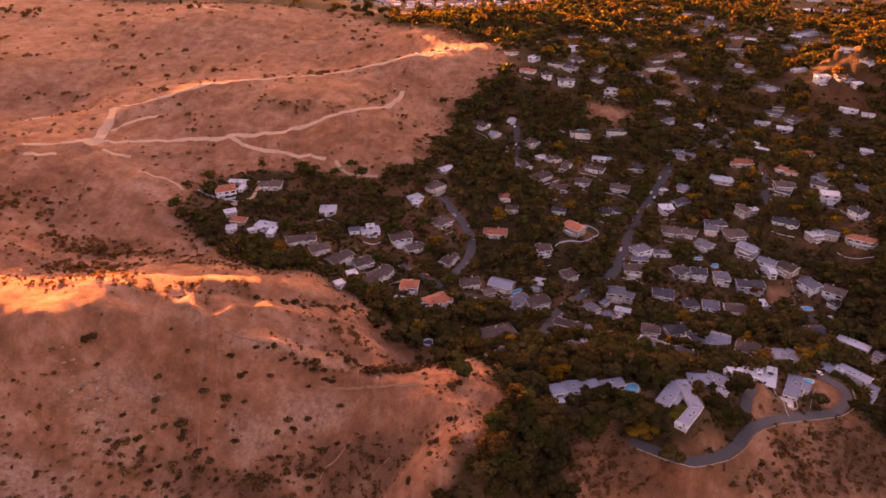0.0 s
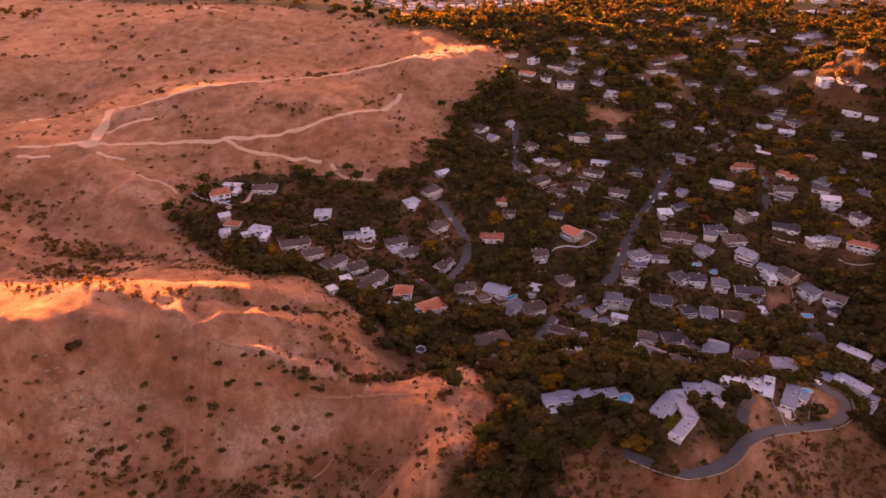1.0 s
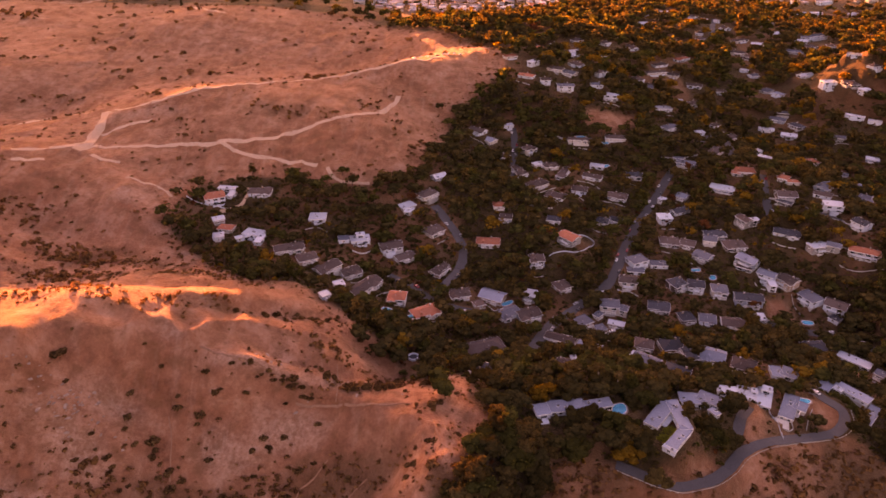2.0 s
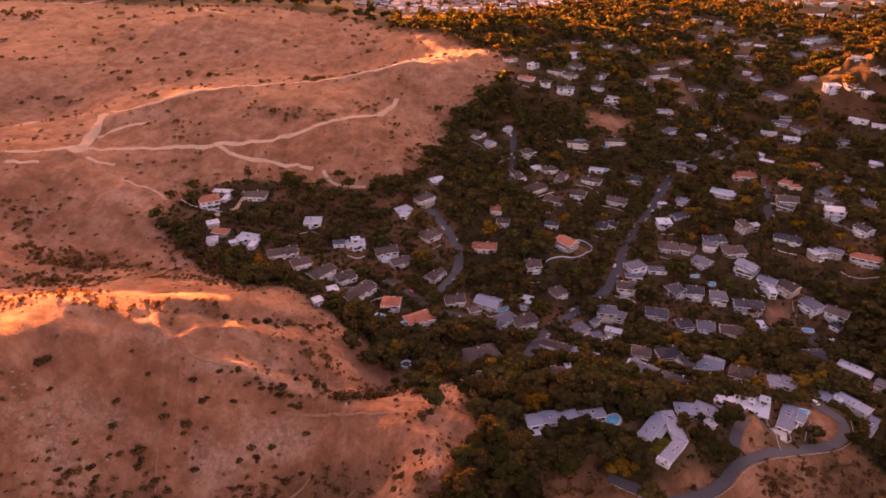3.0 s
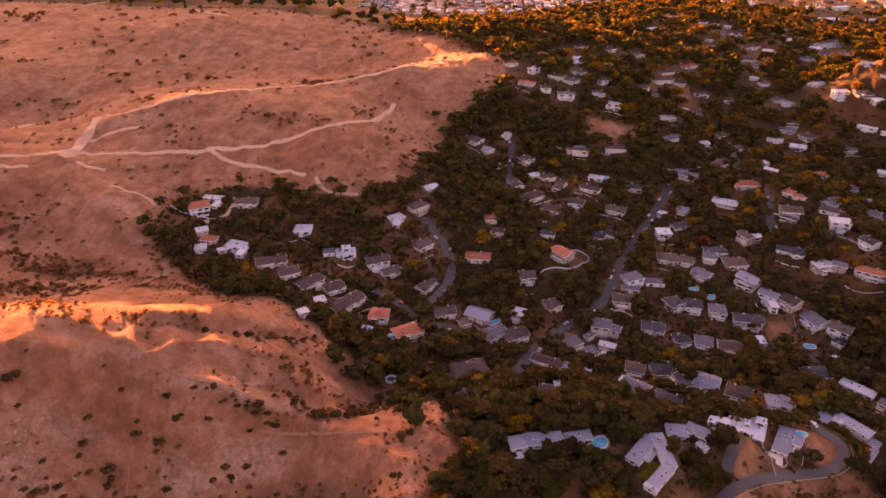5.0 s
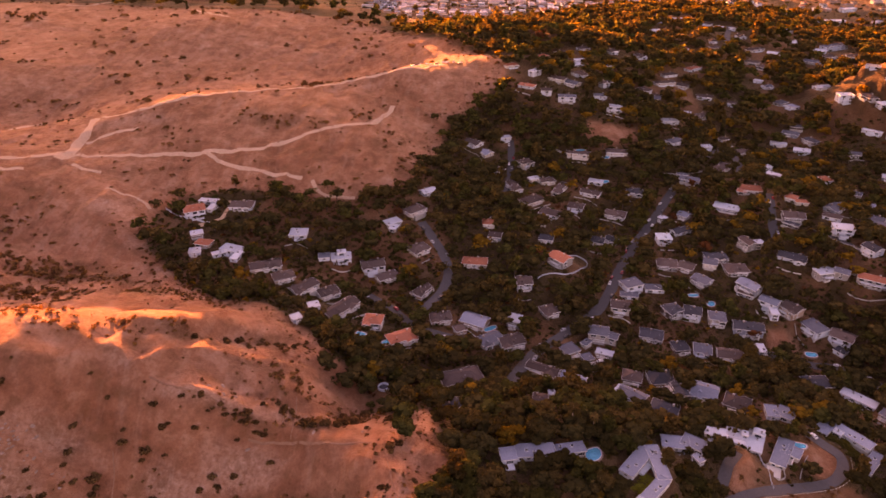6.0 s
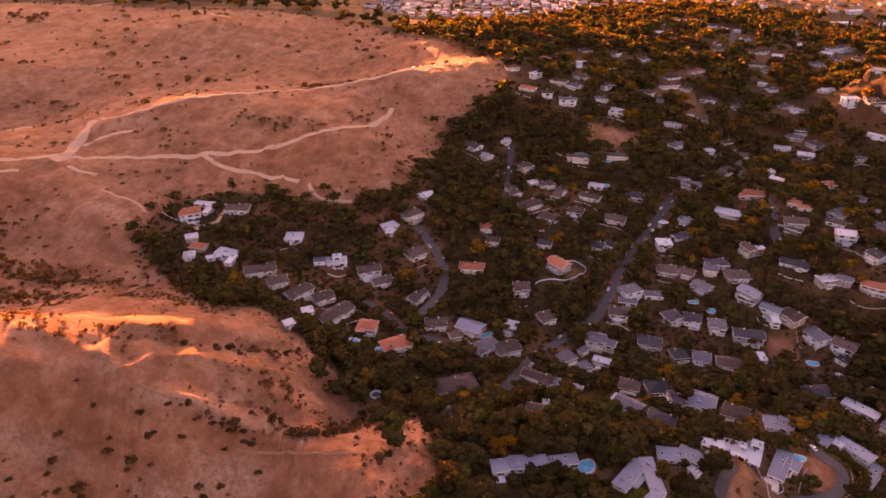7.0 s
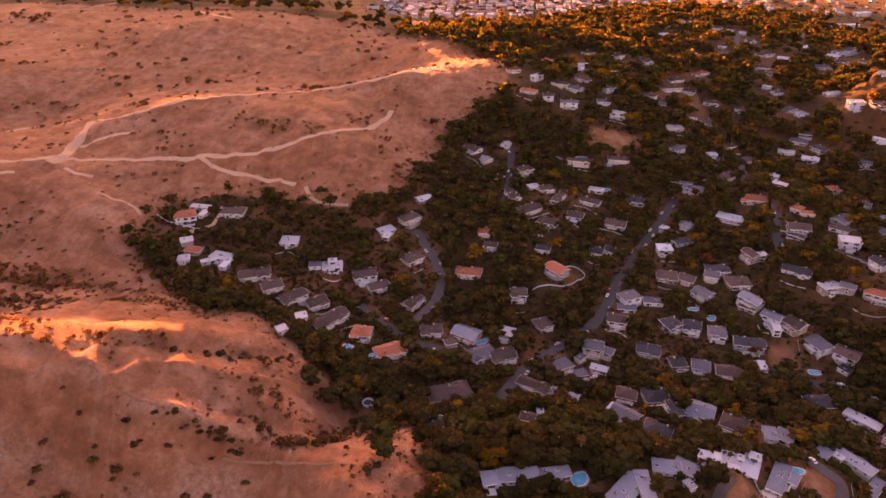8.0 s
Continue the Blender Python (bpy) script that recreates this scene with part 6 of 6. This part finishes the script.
def car(x, y, turn, paint):
    m = pose(x, y, ground(x, y) + 0.24, 0, 0, turn)
    if paint in CARS:
        return copy_thing(CARS[paint], m)
    body, panes = car_meshes(PAINTS[paint])
    c = empty("car", m)
    child("body", body, c)
    child("glass", panes, c)
    for wx in (-1.4, 1.4):
        for wy in (-0.82, 0.82):
            child("wheel", WHEEL, c, pose(wx, wy, 0.34))
    CARS[paint] = tagged(c, f"{PAINT_WORDS[paint]} passenger car parked at the roadside", "car", "parked cars")
    return c


for x, y, turn, paint in [(237, 428, -8, 0), (250, 429, -3, 0), (224, 329, 110, 0), (221, 334, 120, 1), (291, 412, -40, 0), (298, 402, -60, 2), (122, 402, 20, 0), (73, 640, 90, 1), (187, 566, 60, 0), (283, 580, 80, 0), (262, 428, 0, 2), (101, 428, 40, 1), (20, 482, 80, 1), (160, 530, 60, 2), (143, 492, 62, 3)]:
    car(x, y, turn, paint)
TRAFFIC = random.Random(4)
for name, width, p, z in ROAD_LINES:
    if name in ("far_street", "driveway", "hill_road", "bend_road"):
        continue
    k = 4
    while k < len(p) - 4:
        t = p[k + 1] - p[k - 1]
        n = np.array([-t[1], t[0]]) / np.linalg.norm(t) * (width / 2 - 1.1) * TRAFFIC.choice((-1, 1))
        car(p[k][0] + n[0], p[k][1] + n[1], math.degrees(math.atan2(t[1], t[0])), TRAFFIC.choice((0, 0, 1, 1, 2, 2, 3)))
        k += TRAFFIC.randint(5, 16)
for k in range(9):
    car(-30 + 6.2 * k + (k % 3), 808 - 2.2 * k + 3 * (k % 2), 15 + 20 * (k % 4), (0, 1, 0, 0, 2, 1, 0, 0, 1)[k])


# ---- fences, walls and the round terrace ----
def fence(points, height, gap, mat, label, lift=0.0):
    p = line(points, gap)
    f = empty("fence", pose(p[0][0], p[0][1], ground(*p[0])))
    inv = f.matrix_basis.inverted()
    post = Shape().box(-0.09, -0.09, -0.5, 0.09, 0.09, height, 0, 0.03).mesh("post", mat)
    tops = [inv @ Vector((x, y, ground(x, y) + lift)) for x, y in p]
    for q in tops:
        child("post", post, f, Matrix.Translation(q))
    s = Shape()
    for a, b in zip(tops, tops[1:]):
        for h in (height * 0.55, height * 0.9):
            s.add([(a.x, a.y, a.z + h - 0.12), (b.x, b.y, b.z + h - 0.12), (b.x, b.y, b.z + h + 0.06), (a.x, a.y, a.z + h + 0.06), (a.x + 0.06, a.y + 0.05, a.z + h - 0.12), (b.x + 0.06, b.y + 0.05, b.z + h - 0.12), (b.x + 0.06, b.y + 0.05, b.z + h + 0.06), (a.x + 0.06, a.y + 0.05, a.z + h + 0.06)], [(0, 1, 2, 3), (7, 6, 5, 4), (3, 2, 6, 7), (1, 0, 4, 5)])
    child("rail", s.mesh("rail", mat), f)
    return tagged(f, label, "fence")


fence([(90, 245), (98, 242), (117, 239), (136, 246), (151, 257), (162, 268), (181, 279), (205, 289), (222, 295), (234, 304), (238, 316)], 0.9, 2.6, CONCRETE, "low pale guard rail along the hill road edge")
fence([(187, 311), (188, 300), (187, 287)], 1.5, 2.5, WALLS["w"], "white boundary fence running down the slope")


def garden_wall(points, height, label, mat=CONCRETE):
    p = line(points, 3.0)
    z = [ground(x, y) for x, y in p]
    t = np.gradient(p, axis=0)
    n = np.stack([-t[:, 1], t[:, 0]], 1) / np.linalg.norm(t, axis=1)[:, None] * 0.12
    v, f = [], []
    for (x, y), (a, b), h in zip(p, n, z):
        v += [(x - a, y - b, h - 2), (x + a, y + b, h - 2), (x + a, y + b, h + height), (x - a, y - b, h + height)]
    for i in range(len(p) - 1):
        for k in range(4):
            f.append((4 * i + k, 4 * i + (k + 1) % 4, 4 * i + 4 + (k + 1) % 4, 4 * i + 4 + k))
    f += [(3, 2, 1, 0), tuple(range(len(v) - 4, len(v)))]
    return tagged(new("garden_wall", mesh("garden_wall", v, f, mat)), label, "wall")


garden_wall([(111, 509), (119, 512), (126, 504), (118, 489), (108, 478), (98, 476), (86, 472)], 0.9, "white garden wall looping round a sloping garden", WALLS["w"])
garden_wall([(-198, 520), (-187, 514), (-170, 509), (-156, 508)], 1.0, "white boundary wall below a tile-roofed villa", WALLS["w"])
garden_wall([(304, 540), (314, 525), (326, 513), (331, 505)], 1.2, "white retaining wall under a terrace drive")
garden_wall([(272, 560), (285, 556), (296, 552)], 1.4, "white retaining wall below a terraced garden")
garden_wall([(92, 668), (108, 664), (124, 658), (148, 655)], 2.0, "long pale retaining wall along a hillside")
garden_wall([(77, 541), (88, 541), (97, 544)], 1.6, "white wall edging a hillside garden")
garden_wall([(210, 640), (230, 642), (246, 645)], 1.4, "pale retaining wall among trees")
garden_wall([(304, 500), (316, 492), (322, 482)], 1.6, "white retaining wall under hillside house")

garden_wall([(188, 303), (193, 304.5), (197, 301), (196.5, 296.5), (193, 294.5)], 0.9, "curved white wall round a parking court")

YARD = random.Random(9)
for _, _, wings in PLOTS:
    x, y, turn, length, width, *_ = wings[0]
    if y > 760 or YARD.random() < 0.5:
        continue
    face = radians(turn if math.cos(radians(turn)) > 0 else turn + 180)
    ux, uy, off, half = math.cos(face), math.sin(face), width / 2 + YARD.uniform(5.5, 9), length * YARD.uniform(0.35, 0.7)
    mx, my, sway = x + uy * off, y - ux * off, YARD.uniform(-2.5, 2.5)
    spots = [(mx - ux * half, my - uy * half), (mx + uy * sway, my - ux * sway), (mx + ux * half, my + uy * half)]
    if all(free_of(px, py, 1.2)[0] for px, py in spots):
        tagged(garden_wall(spots, YARD.uniform(0.5, 0.9), "low pale garden wall below a house"), group="garden walls")

rx, ry = -9, 346
ring = empty("round_terrace", pose(rx, ry, ground(rx, ry) + 0.3))
s, n = Shape(), 32
for r0, r1, z0, z1 in ((2.6, 3.4, -3.0, 0.9),):
    v = [(r * math.cos(2 * math.pi * k / n), r * math.sin(2 * math.pi * k / n), z) for r, z in ((r0, z0), (r0, z1), (r1, z1), (r1, z0)) for k in range(n)]
    s.add(v, [(i * n + k, i * n + (k + 1) % n, (i + 1) * n + (k + 1) % n, (i + 1) * n + k) for i in range(3) for k in range(n)])
child("parapet", s.mesh("parapet", WALLS["w"]), ring)
child("floor", mesh("floor", [(2.6 * math.cos(2 * math.pi * k / n), 2.6 * math.sin(2 * math.pi * k / n), 0.1) for k in range(n)], [tuple(range(n))], ROOFS["D"]), ring)
tagged(ring, "round terrace with white parapet among trees", "terrace")


# ---- pale rock outcrops on the bare hill ----
def boulder(rng):
    bm = bmesh.new()
    bmesh.ops.create_icosphere(bm, subdivisions=2, radius=1)
    seed = Vector(rng.normal(size=3) * 5)
    for v in bm.verts:
        v.co *= 1 + 0.35 * noise.noise(v.co * 1.2 + seed) + 0.15 * noise.noise(v.co * 3 + seed)
        v.co.z *= 0.55
    me = bpy.data.meshes.new("rock")
    bm.to_mesh(me)
    bm.free()
    me.materials.append(ROCK)
    return me


STONES = [boulder(GEN) for _ in range(4)]
for k in range(90):
    if k < 74:
        x, y = -162 + GEN.normal() * 9, 253 + GEN.normal() * 5
    else:
        x, y = -60 + GEN.normal() * 20, 290 + GEN.normal() * 6
    s = GEN.uniform(0.25, 0.95)
    r = new("rock", STONES[k % 4])
    r.matrix_basis = pose(x, y, ground(x, y) + 0.1 * s, GEN.uniform(-15, 15), GEN.uniform(-15, 15), GEN.uniform(0, 360))
    r.scale = (s * 1.5, s, s * 0.8)
    tagged(r, "pale weathered rock lying on the bare slope", "rock", "rocks on the slope")


# ---- the flat city beyond the hills ----
def city_block(w, d, h, roof_mat, wall_mat):
    t = empty("city_building", Matrix())
    s = Shape().box(-w / 2, -d / 2, -4, w / 2, d / 2, h, 0)
    child("wall", s.mesh("wall", wall_mat), t)
    r, _ = roof_shape("f", w, d, 0.2)
    roof = child("roof", r.mesh("roof", roof_mat), t, pose(0, 0, h))
    child("cooling_unit", COOLER, roof, pose(w * 0.2, d * 0.15, 0.28))
    for k in range(max(1, int(h / 3))):
        b = Shape().box(-w / 2 + 1, -d / 2 - 0.05, k * 3 + 0.9, w / 2 - 1, -d / 2 + 0.02, k * 3 + 2.3)
        child("window_band", b.mesh("window_band", PANE), t)
    return t


CITY = np.random.default_rng(8)
CITY_SPOTS, STREET_TREES = [], []
blocks = []
for w, d, h, rk, wk in [(11, 9, 4, "W", "w"), (16, 9, 4, "L", "c"), (19, 11, 5, "L", "c"), (10, 9, 6, "G", "w"), (9, 8, 3.5, "T", "c"), (13, 9, 4, "L", "t"), (10, 8, 3.5, "R", "c"), (22, 10, 5, "G", "t")]:
    blocks.append(tagged(city_block(w, d, h, ROOFS[rk], WALLS[wk]), "pale flat-roofed city building seen far off", "building", "city buildings"))
used = set()
for row in range(5):
    for col in range(14):
        CITY_SPOTS.append((480 + col * 25 + CITY.uniform(-9, 9), 1400 + row * 27 + 1.2 * col, 0.5))
for row in range(19):
    for col in range(33):
        x, y = -150 + col * 18 + CITY.uniform(-4, 4), 1232 + row * 17
        if x < 300 + CITY.uniform(-40, 250) and y > np.interp(x, TOWN_X, TOWN_Y):
            CITY_SPOTS.append((x, y, 0.74))
for x, y, share in CITY_SPOTS:
    if CITY.random() > share:
        STREET_TREES.append((x + CITY.uniform(-5, 5), y + CITY.uniform(-5, 5)))
        continue
    if CITY.random() < 0.3:
        STREET_TREES.append((x + CITY.uniform(6, 10), y - CITY.uniform(5, 8)))
    k = int(CITY.integers(len(blocks)))
    m = pose(x, y + CITY.uniform(-3, 3), ground(x, y), 0, 0, CITY.choice((8, 98, 8, 188)) + CITY.uniform(-3, 3))
    if k in used:
        copy_thing(blocks[k], m)
    else:
        blocks[k].matrix_basis = m
        used.add(k)
pieces = []
for x, y in STREET_TREES:
    v, q = LIGHT[int(CITY.choice((0, 1, 2, 7)))][2]
    f = CITY.uniform(0.5, 1.1)
    pieces.append((turned(v, x, y, ground(x, y) - 0.1, f * 1.2, f * 1.2, f, CITY.uniform(0, 6.3)), q, int(CITY.integers(3))))
joined("street_trees", pieces, LEAVES, "dark green street trees between the far city buildings", "trees")
